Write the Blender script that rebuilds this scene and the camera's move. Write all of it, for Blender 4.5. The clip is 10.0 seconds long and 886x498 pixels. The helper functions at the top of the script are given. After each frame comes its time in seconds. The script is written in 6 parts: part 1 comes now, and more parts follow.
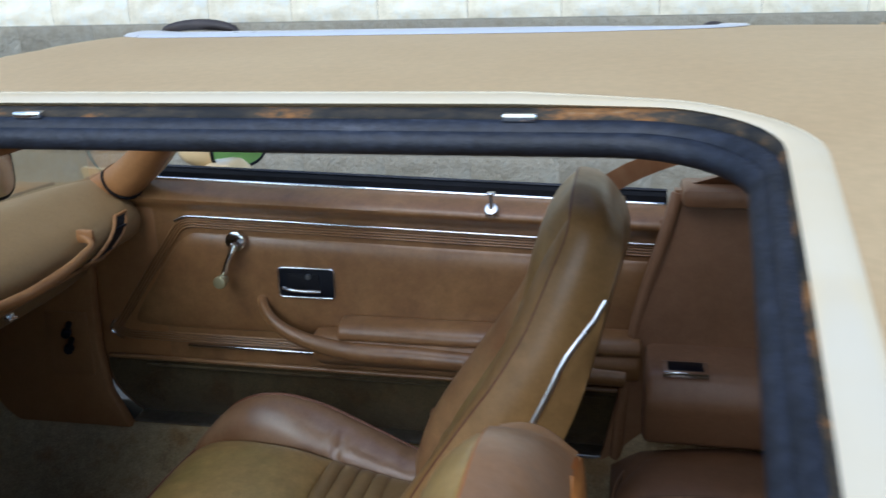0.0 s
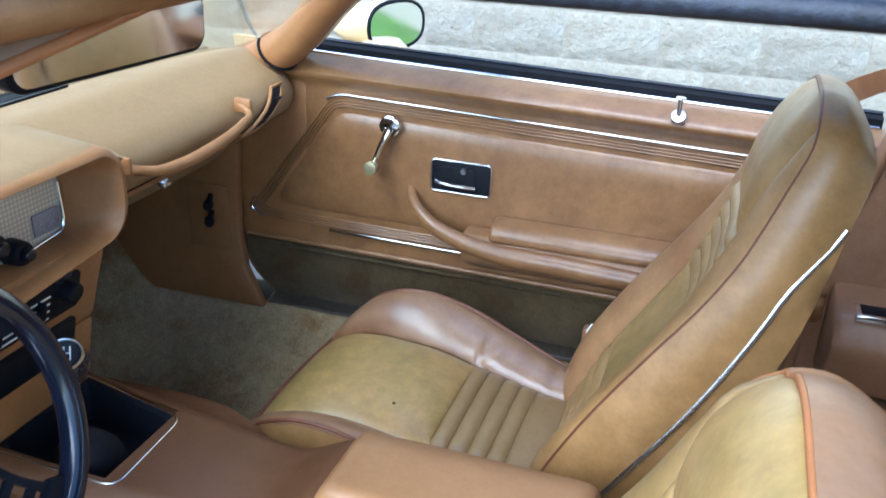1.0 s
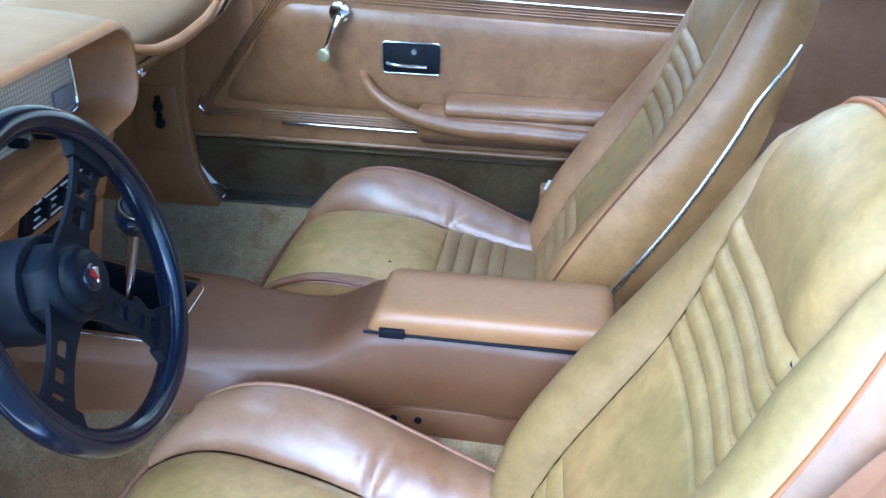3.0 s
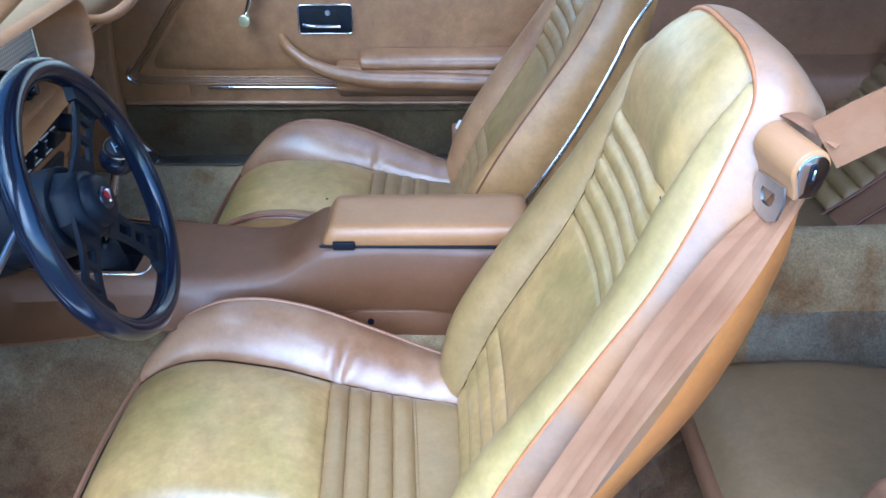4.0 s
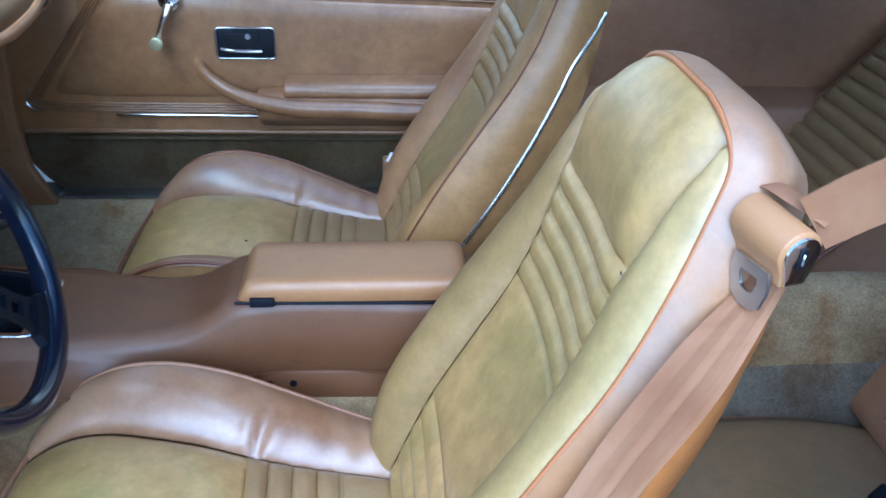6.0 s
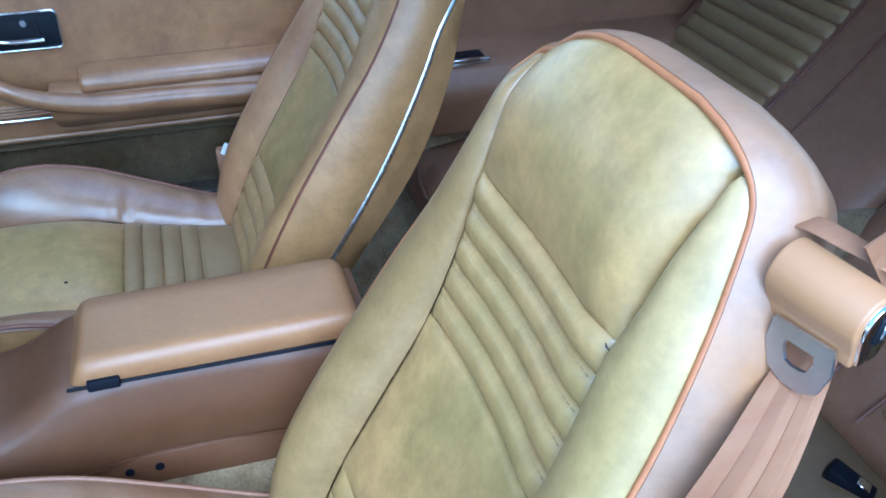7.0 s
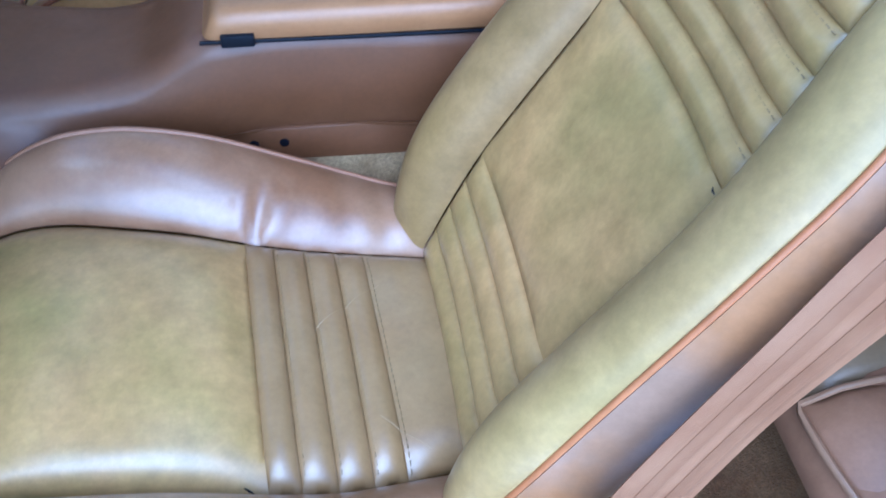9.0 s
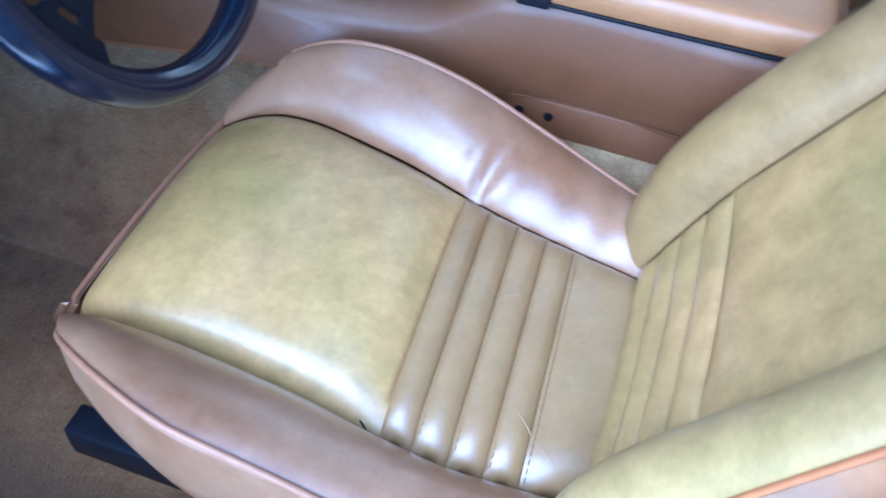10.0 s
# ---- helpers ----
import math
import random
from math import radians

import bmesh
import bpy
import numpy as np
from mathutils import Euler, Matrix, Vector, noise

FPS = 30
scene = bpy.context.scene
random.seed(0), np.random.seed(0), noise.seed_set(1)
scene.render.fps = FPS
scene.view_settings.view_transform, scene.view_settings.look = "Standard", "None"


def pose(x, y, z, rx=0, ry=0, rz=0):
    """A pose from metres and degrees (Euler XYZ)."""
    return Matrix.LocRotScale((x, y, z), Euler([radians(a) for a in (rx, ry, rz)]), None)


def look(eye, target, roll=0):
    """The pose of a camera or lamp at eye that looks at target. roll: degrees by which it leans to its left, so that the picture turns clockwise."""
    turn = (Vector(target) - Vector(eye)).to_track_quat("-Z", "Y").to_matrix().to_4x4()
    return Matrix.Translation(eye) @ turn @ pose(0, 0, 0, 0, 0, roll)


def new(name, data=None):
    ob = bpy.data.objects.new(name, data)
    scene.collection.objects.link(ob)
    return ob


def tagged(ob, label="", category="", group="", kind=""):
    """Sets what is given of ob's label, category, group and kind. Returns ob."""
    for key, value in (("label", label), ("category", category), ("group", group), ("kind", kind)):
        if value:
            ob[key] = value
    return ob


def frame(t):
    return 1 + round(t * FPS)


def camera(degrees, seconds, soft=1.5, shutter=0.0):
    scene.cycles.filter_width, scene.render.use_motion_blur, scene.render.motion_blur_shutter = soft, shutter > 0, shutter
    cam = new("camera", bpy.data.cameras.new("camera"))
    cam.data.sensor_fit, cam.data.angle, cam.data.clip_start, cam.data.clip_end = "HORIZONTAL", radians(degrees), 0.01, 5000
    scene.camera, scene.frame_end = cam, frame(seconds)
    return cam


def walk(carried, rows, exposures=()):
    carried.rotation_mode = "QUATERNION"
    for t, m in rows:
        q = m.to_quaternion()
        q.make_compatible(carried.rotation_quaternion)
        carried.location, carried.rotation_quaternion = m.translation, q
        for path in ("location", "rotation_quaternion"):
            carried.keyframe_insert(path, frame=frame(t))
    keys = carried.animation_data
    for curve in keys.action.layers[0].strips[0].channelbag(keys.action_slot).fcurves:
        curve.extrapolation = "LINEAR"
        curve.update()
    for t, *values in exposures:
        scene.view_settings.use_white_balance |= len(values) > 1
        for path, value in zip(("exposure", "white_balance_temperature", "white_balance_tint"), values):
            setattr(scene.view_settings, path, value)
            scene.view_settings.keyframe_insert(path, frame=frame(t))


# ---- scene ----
cam = camera(54.0, 10.0, shutter=0.25)

# ---- camera ----
PATH = [
    (0, (0.235, -0.839, 1.336), (-0.165, 1.021, 0.72), -1.7),
    (0.5, (0.121, -0.745, 1.321), (-0.444, 1.042, 0.625), 0.6),
    (1, (0.078, -0.77, 1.288), (-0.494, 0.963, 0.469), 1.9),
    (1.5, (0.045, -0.834, 1.263), (-0.467, 0.864, 0.339), 1.7),
    (2, (0.002, -0.913, 1.223), (-0.327, 0.791, 0.228), 2.3),
    (2.2, (-0.015, -0.93, 1.221), (-0.36, 0.794, 0.267), 1.4),
    (3.3, (-0.097, -1.011, 1.216), (-0.238, 0.749, 0.275), -0.1),
    (3.5, (-0.101, -1.089, 1.214), (-0.175, 0.65, 0.23), -1.1),
    (4, (-0.108, -1.179, 1.24), (-0.126, 0.559, 0.251), -0.5),
    (4.5, (-0.125, -1.228, 1.24), (-0.28, 0.539, 0.316), 1.1),
    (5, (-0.126, -1.227, 1.238), (-0.359, 0.552, 0.355), 0.4),
    (5.5, (-0.117, -1.191, 1.242), (-0.179, 0.594, 0.342), 0.8),
    (5.7, (-0.104, -1.141, 1.238), (-0.075, 0.631, 0.311), 0.9),
    (6.8, (-0.125, -0.851, 1.229), (0.303, 0.796, 0.178), 1.2),
    (7, (-0.131, -0.826, 1.221), (0.367, 0.775, 0.13), -0.0),
    (7.5, (-0.165, -0.814, 1.194), (0.358, 0.698, -0.006), 1.9),
    (8, (-0.178, -0.809, 1.16), (0.286, 0.619, -0.162), 3.0),
    (8.5, (-0.182, -0.81, 1.139), (0.205, 0.554, -0.272), 3.7),
    (9, (-0.201, -0.814, 1.114), (0.075, 0.505, -0.365), 3.6),
    (9.5, (-0.178, -0.797, 1.089), (-0.129, 0.469, -0.458), 3.0),
    (10, (-0.13, -0.793, 1.076), (-0.495, 0.477, -0.425), 4.1),
]
EXPOSURE = [(0.0, 0.56, 5480, 5), (0.5, 1.02, 5340, 4), (1.0, 2.07, 5040, 3), (1.5, 2.07, 4925, 3), (2.0, 2.08, 4310, 3), (3.5, 2.17, 4304, 3), (4.5, 1.82, 4350, 4), (5.0, 1.72, 4425, 2), (5.5, 1.65, 4400, 2), (7.0, 1.89, 4050, -1), (7.5, 1.74, 4081, 0), (8.0, 1.58, 4112, 1), (8.5, 1.52, 4067, 3), (9.0, 1.7, 4044, 6), (9.5, 1.94, 3996, 6), (10.0, 2.13, 3980, 6)]
walk(cam, [(t, look(eye, target, roll)) for t, eye, target, roll in PATH], EXPOSURE)

# ---- light ----
world = bpy.data.worlds.new("sky")
scene.world = world
world.use_nodes = True
wn = world.node_tree
sky = wn.nodes.new("ShaderNodeTexSky")
sky.sky_type = "NISHITA"
sky.sun_disc = False
sky.sun_elevation = radians(46)
sky.sun_rotation = radians(192)
sky.air_density, sky.dust_density, sky.ozone_density = 1.0, 1.2, 1.2
bg = wn.nodes["Background"]
wn.links.new(sky.outputs[0], bg.inputs[0])
bg.inputs[1].default_value = 0.15
sun_data = bpy.data.lights.new("sun", "SUN")
sun_data.energy, sun_data.angle, sun_data.color = 1.25, radians(65), (1.0, 0.97, 0.93)
sun = new("sun", sun_data)
sun.matrix_world = look((-1.3, -6.1, 6.4), (0, 0, 0))


# ---- materials ----
def srgb(r, g, b):
    return tuple(((c / 255 + 0.055) / 1.055) ** 2.4 if c > 10 else c / 255 / 12.92 for c in (r, g, b)) + (1.0,)


class Nodes:
    """A small builder for node materials."""

    def __init__(self, name):
        self.mat = bpy.data.materials.new(name)
        self.mat.use_nodes = True
        self.tree = self.mat.node_tree
        self.shader = self.tree.nodes["Principled BSDF"]
        self.coord = self.node("ShaderNodeTexCoord")

    def node(self, kind, **values):
        n = self.tree.nodes.new(kind)
        for k, v in values.items():
            n.inputs[k.replace("_", " ")].default_value = v
        return n

    def link(self, a, b):
        self.tree.links.new(a, b)

    def noise(self, scale, detail=4.0, rough=0.55, stretch=(1, 1, 1)):
        mapping = self.node("ShaderNodeMapping")
        mapping.inputs["Scale"].default_value = stretch
        self.link(self.coord.outputs["Object"], mapping.inputs["Vector"])
        n = self.node("ShaderNodeTexNoise", Scale=scale, Detail=detail, Roughness=rough)
        self.link(mapping.outputs[0], n.inputs["Vector"])
        return n.outputs["Fac"]

    def ramp(self, fac, stops):
        r = self.node("ShaderNodeValToRGB")
        while len(r.color_ramp.elements) < len(stops):
            r.color_ramp.elements.new(0.5)
        for e, (p, c) in zip(r.color_ramp.elements, stops):
            e.position, e.color = p, c
        self.link(fac, r.inputs[0])
        return r.outputs[0]

    def mix(self, fac, a, b, blend="MIX"):
        m = self.node("ShaderNodeMix")
        m.data_type, m.blend_type = "RGBA", blend
        for value, slot in ((fac, 0), (a, 6), (b, 7)):
            if isinstance(value, (int, float, tuple)):
                m.inputs[slot].default_value = value
            else:
                self.link(value, m.inputs[slot])
        return m.outputs[2]

    def bump(self, height, strength, distance, before=None):
        b = self.node("ShaderNodeBump", Strength=strength, Distance=distance)
        self.link(height, b.inputs["Height"])
        if before:
            self.link(before, b.inputs["Normal"])
        return b.outputs[0]

    def done(self, color=None, rough=None, metal=None, normal=None, **more):
        s = self.shader.inputs
        for value, slot in ((color, "Base Color"), (rough, "Roughness"), (metal, "Metallic"), (normal, "Normal")):
            if value is None:
                continue
            if isinstance(value, (int, float, tuple)):
                s[slot].default_value = value
            else:
                self.link(value, s[slot])
        for k, v in more.items():
            s[k.replace("_", " ")].default_value = v
        return self.mat


def tone(c, k):
    return tuple(min(1.0, v * k) for v in c[:3]) + (1.0,)


def vinyl(name, base, worn, rough=0.42, spec=0.5, spread=(0.35, 0.68), grain=0.08, coat=0.0, mottle=0.10):
    """Aged upholstery vinyl: blotchy two-tone colour, suede-like mottling, fine leather grain, patchy polish."""
    n = Nodes(name)
    blotch = n.ramp(n.noise(7.0, 5, 0.6), [(spread[0], base), (spread[1], worn)])
    rubbed = n.ramp(n.noise(34.0, 6, 0.68), [(0.32, (1 - mottle, 1 - mottle * 1.05, 1 - mottle * 1.3, 1)), (0.66, (1 + mottle * 0.6, 1 + mottle * 0.55, 1 + mottle * 0.5, 1))])
    fine = n.ramp(n.noise(160.0, 4, 0.6), [(0.3, (0.92, 0.92, 0.92, 1)), (0.7, (1.04, 1.04, 1.04, 1))])
    color = n.mix(1.0, n.mix(1.0, blotch, rubbed, "MULTIPLY"), fine, "MULTIPLY")
    r = n.node("ShaderNodeMapRange", To_Min=rough - 0.10, To_Max=rough + 0.16)
    n.link(n.noise(26.0, 5, 0.65), r.inputs["Value"])
    v = n.node("ShaderNodeTexVoronoi", Scale=520.0)
    n.link(n.coord.outputs["Object"], v.inputs["Vector"])
    normal = n.bump(v.outputs["Distance"], grain, 0.0006)
    normal = n.bump(n.noise(90.0, 4), 0.10, 0.0012, normal)
    normal = n.bump(n.noise(14.0, 3), 0.14, 0.006, normal)
    return n.done(color, r.outputs[0], 0.0, normal, Specular_IOR_Level=spec, Coat_Weight=coat, Coat_Roughness=0.24)


def webbing(name, base, worn):
    """Woven belt webbing: fine diagonal weave under long faded streaks."""
    n = Nodes(name)
    c = n.ramp(n.noise(9.0, 5, 0.6, (1, 4, 1)), [(0.35, base), (0.65, worn)])
    m = n.node("ShaderNodeMapping")
    m.inputs["Rotation"].default_value = (0.3, 0.6, 0.4)
    n.link(n.coord.outputs["Object"], m.inputs["Vector"])
    w = n.node("ShaderNodeTexWave", Scale=640.0, Distortion=3.0, Detail=2.0)
    n.link(m.outputs[0], w.inputs["Vector"])
    f = n.ramp(w.outputs["Fac"], [(0.0, (0.91, 0.90, 0.89, 1)), (1.0, (1.04, 1.04, 1.04, 1))])
    return n.done(n.mix(1.0, c, f, "MULTIPLY"), 0.62, 0.0, n.bump(w.outputs["Fac"], 0.35, 0.0008), Specular_IOR_Level=0.25)


def plain(name, color, rough, metal=0.0, wobble=0.10, scale=30.0, bump=0.0, spec=0.5, coat=0.0):
    n = Nodes(name)
    c = n.ramp(n.noise(scale, 5, 0.6), [(0.3, tone(color, 1 - wobble)), (0.7, tone(color, 1 + wobble))])
    r = n.node("ShaderNodeMapRange", To_Min=max(0.02, rough - 0.08), To_Max=min(1.0, rough + 0.08))
    n.link(n.noise(scale * 0.6, 3), r.inputs["Value"])
    normal = n.bump(n.noise(scale * 12, 3), bump, 0.001) if bump else None
    return n.done(c, r.outputs[0], metal, normal, Specular_IOR_Level=spec, Coat_Weight=coat, Coat_Roughness=0.08)


def carpet_material(name, base, worn, stain, driver_dark=False):
    n = Nodes(name)
    c = n.ramp(n.noise(5.0, 6, 0.70), [(0.36, stain), (0.48, base), (0.64, worn)])
    spill = n.ramp(n.noise(11.0, 5, 0.62), [(0.52, (1, 1, 1, 1)), (0.66, (0.80, 0.66, 0.54, 1))])
    tuft = n.ramp(n.noise(60.0, 4, 0.7), [(0.3, (0.80, 0.80, 0.80, 1)), (0.7, (1.10, 1.10, 1.10, 1))])
    c = n.mix(1.0, n.mix(1.0, c, spill, "MULTIPLY"), tuft, "MULTIPLY")
    if driver_dark:
        # brown dirt and the driver's footwell shade, painted as one darkening along Y
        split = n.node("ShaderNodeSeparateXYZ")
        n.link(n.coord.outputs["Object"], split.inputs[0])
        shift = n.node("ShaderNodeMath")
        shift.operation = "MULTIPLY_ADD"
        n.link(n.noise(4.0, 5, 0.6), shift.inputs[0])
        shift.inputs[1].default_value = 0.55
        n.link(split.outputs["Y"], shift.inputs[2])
        dirt_shade = n.ramp(shift.outputs[0], [(0.12, (0.38, 0.28, 0.212, 1)), (0.34, (1, 1, 1, 1))])
        c = n.mix(1.0, c, dirt_shade, "MULTIPLY")
    f = n.ramp(n.noise(260.0, 3, 0.7), [(0.25, (0.6, 0.6, 0.6, 1)), (0.75, (1.2, 1.2, 1.2, 1))])
    color = n.mix(1.0, c, f, "MULTIPLY")
    normal = n.bump(n.noise(420.0, 2, 0.7), 0.9, 0.003)
    normal = n.bump(n.noise(18.0, 4), 0.35, 0.01, normal)
    return n.done(color, 0.95, 0.0, normal, Specular_IOR_Level=0.15, Sheen_Weight=0.08)


OLIVE = vinyl("olive_tan_vinyl", srgb(160, 134, 76), srgb(182, 144, 86), 0.38, 0.7, coat=0.35, mottle=0.20)
# driver's near bolster: olive painted paler for the light on that side
LIT_OLIVE = vinyl("lit_olive_vinyl", srgb(164, 138, 81), srgb(176, 144, 89), 0.38, 0.6, coat=0.18, mottle=0.18)
SEAT_PAD = vinyl("rubbed_seat_vinyl", srgb(164, 140, 78), srgb(182, 146, 88), 0.36, 0.7, (0.33, 0.60), coat=0.45, mottle=0.20)
# driver's far bolster: the same olive with its shade painted in
SHADED_OLIVE = vinyl("shaded_olive_vinyl", srgb(142, 115, 67), srgb(151, 121, 76), 0.38, 0.6, coat=0.2, mottle=0.19)
CAMEL = vinyl("camel_tan_vinyl", srgb(154, 116, 68), srgb(164, 126, 78), 0.40, 0.5, coat=0.08, mottle=0.18)
FADED_CAMEL = vinyl("faded_camel_vinyl", srgb(172, 138, 86), srgb(166, 128, 76), 0.40, 0.5, coat=0.1, mottle=0.16)
TAN = vinyl("tan_vinyl", srgb(152, 116, 84), srgb(132, 93, 60), 0.36, 0.7, (0.42, 0.60), coat=0.6, mottle=0.12)
WING = vinyl("rubbed_tan_vinyl", srgb(166, 125, 82), srgb(148, 104, 66), 0.36, 0.6, (0.40, 0.62), coat=0.25, mottle=0.16)
SEAT_SIDE = vinyl("tan_side_vinyl", srgb(158, 126, 86), srgb(153, 119, 78), 0.36, 0.65, coat=0.15)
RIB = vinyl("ribbed_tan_vinyl", srgb(154, 126, 82), srgb(148, 116, 72), 0.32, 0.8, coat=0.3)
PIPING = vinyl("piping_vinyl", srgb(176, 114, 66), srgb(166, 104, 58), 0.42)
FADED_PIPING = vinyl("faded_piping_vinyl", srgb(150, 108, 78), srgb(140, 97, 66), 0.42)
BROWN_PIPING = vinyl("brown_piping_vinyl", srgb(120, 74, 50), srgb(108, 64, 42), 0.42)
PALE_SIDE = vinyl("faded_side_vinyl", srgb(150, 119, 93), srgb(160, 115, 73), 0.38, 0.5, (0.40, 0.60), coat=0.15)
DOOR_VINYL = vinyl("camel_door_vinyl", srgb(146, 107, 67), srgb(130, 92, 57), 0.36, 0.7, (0.38, 0.64), coat=0.1, mottle=0.20)
DASH_VINYL = vinyl("dash_pad_vinyl", srgb(144, 116, 79), srgb(140, 112, 76), 0.5, spread=(0.3, 0.8), mottle=0.04)
PLASTIC = vinyl("camel_moulded_plastic", srgb(152, 108, 66), srgb(144, 98, 58), 0.40, spread=(0.3, 0.8), grain=0.15)
LID = vinyl("camel_lid_vinyl", srgb(158, 116, 74), srgb(150, 107, 66), 0.40, 0.5, coat=0.1, mottle=0.06)
# camel plastic darkened: the shade beside the driver seat is in this colour
SHADED_CONSOLE = vinyl("shaded_console_plastic", srgb(102, 68, 41), srgb(93, 60, 35), 0.4, spread=(0.3, 0.8), grain=0.05)
VISOR = vinyl("brown_visor_vinyl", srgb(146, 112, 82), srgb(138, 104, 75), 0.45)
THREAD = plain("pale_thread", srgb(140, 118, 80), 0.8)
SCRATCH = plain("scratched_vinyl", srgb(164, 138, 98), 0.7)
REAR_CUSHION = vinyl("brown_olive_vinyl", srgb(116, 96, 66), srgb(126, 102, 72), 0.4)
REAR_OLIVE = vinyl("dull_olive_vinyl", srgb(148, 122, 76), srgb(152, 122, 80), 0.4)
DARK_VINYL = vinyl("brown_rear_vinyl", srgb(144, 106, 77), srgb(134, 97, 67), 0.42)
SHELL = vinyl("seat_shell_plastic", srgb(192, 126, 62), srgb(184, 116, 54), 0.48, grain=0.12)
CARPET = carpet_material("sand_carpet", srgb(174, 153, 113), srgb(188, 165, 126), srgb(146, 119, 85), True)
HUMP_CARPET = carpet_material("faded_carpet", srgb(118, 108, 92), srgb(130, 120, 104), srgb(104, 94, 78))
DOOR_CARPET = carpet_material("olive_door_carpet", srgb(88, 74, 48), srgb(100, 84, 56), srgb(78, 64, 42))
MATTE_BLACK = plain("matte_black_rubber", (0.006, 0.006, 0.008, 1), 0.6, 0.0, 0.3, 30, 0.1, 0.2)
BRIGHT = plain("bright_trim", (0.88, 0.89, 0.90, 1), 0.28, 1.0, 0.03)
CHROME = plain("chrome", (0.82, 0.83, 0.85, 1), 0.1, 1.0, 0.05)
STEEL = plain("brushed_steel", (0.55, 0.57, 0.60, 1), 0.32, 1.0, 0.12, 60)
BLACK = plain("black_plastic", (0.007, 0.008, 0.012, 1), 0.46, 0.0, 0.2, 40, 0.1, 0.14)
GLOSS_BLACK = plain("glossy_black_vinyl", (0.007, 0.009, 0.018, 1), 0.15, 0.0, 0.2, 40, 0.06, 0.5)
BELT = webbing("dusty_pink_webbing", srgb(132, 88, 56), srgb(152, 110, 76))
BELT_STRIPE = webbing("darker_webbing", srgb(122, 80, 50), srgb(142, 101, 68))
TONGUE = plain("plated_steel", (0.66, 0.70, 0.76, 1), 0.34, 1.0, 0.10, 60)
LATCH_PLASTIC = plain("camel_buckle_plastic", srgb(172, 124, 78), 0.4, 0.0, 0.06, 14)
GOLD = plain("gold_metallic_paint", srgb(222, 196, 148), 0.32, 0.12, 0.05, 8, 0.0, 0.5, 0.6)
ASPHALT = plain("asphalt", (0.10, 0.098, 0.095, 1), 0.9, 0.0, 0.3, 40, 0.6, 0.3)
GRASS = plain("grass", (0.10, 0.19, 0.035, 1), 0.85, 0.0, 0.5, 3, 0.8, 0.2)


def rubber_material():
    n = Nodes("weathered_rubber")
    c = n.ramp(n.noise(9.0, 6, 0.7, (0.6, 3, 3)), [(0.35, (0.008, 0.009, 0.014, 1)), (0.6, (0.022, 0.025, 0.038, 1)), (0.75, (0.075, 0.078, 0.095, 1))])
    flake = n.ramp(n.noise(130.0, 6, 0.7), [(0.40, (0.55, 0.55, 0.55, 1)), (0.62, (1.15, 1.15, 1.15, 1))])
    normal = n.bump(n.noise(60.0, 5, 0.7), 0.5, 0.003)
    return n.done(n.mix(1.0, c, flake, "MULTIPLY"), 0.55, 0.0, n.bump(n.noise(220.0, 4), 0.4, 0.0012, normal), Specular_IOR_Level=0.5)


def rust_material():
    n = Nodes("rusty_gutter")
    c = n.ramp(n.noise(24.0, 7, 0.72, (0.4, 1, 1)), [(0.44, (0.010, 0.009, 0.008, 1)), (0.54, (0.05, 0.036, 0.02, 1)), (0.62, (0.26, 0.11, 0.025, 1)), (0.74, (0.36, 0.30, 0.20, 1))])
    return n.done(c, 0.75, 0.0, n.bump(n.noise(80.0, 4), 0.7, 0.002))


def rail_material():
    n = Nodes("gold_anodised_rail")
    c = n.ramp(n.noise(5.0, 4, 0.6, (0.5, 1, 1)), [(0.3, srgb(244, 218, 172)), (0.7, srgb(248, 234, 206))])
    return n.done(c, 0.13, 0.18, n.bump(n.noise(30.0, 3), 0.05, 0.002))


def roof_material():
    n = Nodes("aged_gold_roof_paint")
    c = n.ramp(n.noise(3.0, 6, 0.6), [(0.3, srgb(196, 164, 118)), (0.7, srgb(208, 178, 132))])
    f = n.ramp(n.noise(120.0, 3), [(0.3, (0.94, 0.94, 0.94, 1)), (0.7, (1.04, 1.04, 1.04, 1))])
    return n.done(n.mix(1.0, c, f, "MULTIPLY"), 0.5, 0.0, n.bump(n.noise(300.0, 2), 0.15, 0.0006), Specular_IOR_Level=0.4)


def turned_material():
    """Engine-turned aluminium: overlapping swirled spots in rows."""
    n = Nodes("engine_turned_aluminium")
    m = n.node("ShaderNodeMapping")
    m.inputs["Scale"].default_value = (165, 165, 165)
    n.link(n.coord.outputs["Object"], m.inputs["Vector"])
    v = n.node("ShaderNodeTexVoronoi", Scale=1.0, Randomness=0.0)
    n.link(m.outputs[0], v.inputs["Vector"])
    c = n.ramp(v.outputs["Distance"], [(0.1, (0.86, 0.80, 0.66, 1)), (0.6, (0.50, 0.45, 0.36, 1))])
    return n.done(c, 0.36, 0.40, n.bump(v.outputs["Distance"], 0.5, 0.002))


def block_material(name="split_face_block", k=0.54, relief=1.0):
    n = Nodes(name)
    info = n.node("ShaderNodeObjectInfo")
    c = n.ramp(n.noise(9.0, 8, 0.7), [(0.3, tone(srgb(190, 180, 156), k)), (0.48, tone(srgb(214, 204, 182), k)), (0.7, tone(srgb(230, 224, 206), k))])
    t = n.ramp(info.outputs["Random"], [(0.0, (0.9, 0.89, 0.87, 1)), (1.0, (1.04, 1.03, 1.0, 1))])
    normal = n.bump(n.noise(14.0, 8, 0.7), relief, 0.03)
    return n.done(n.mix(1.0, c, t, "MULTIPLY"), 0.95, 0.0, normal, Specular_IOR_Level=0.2)


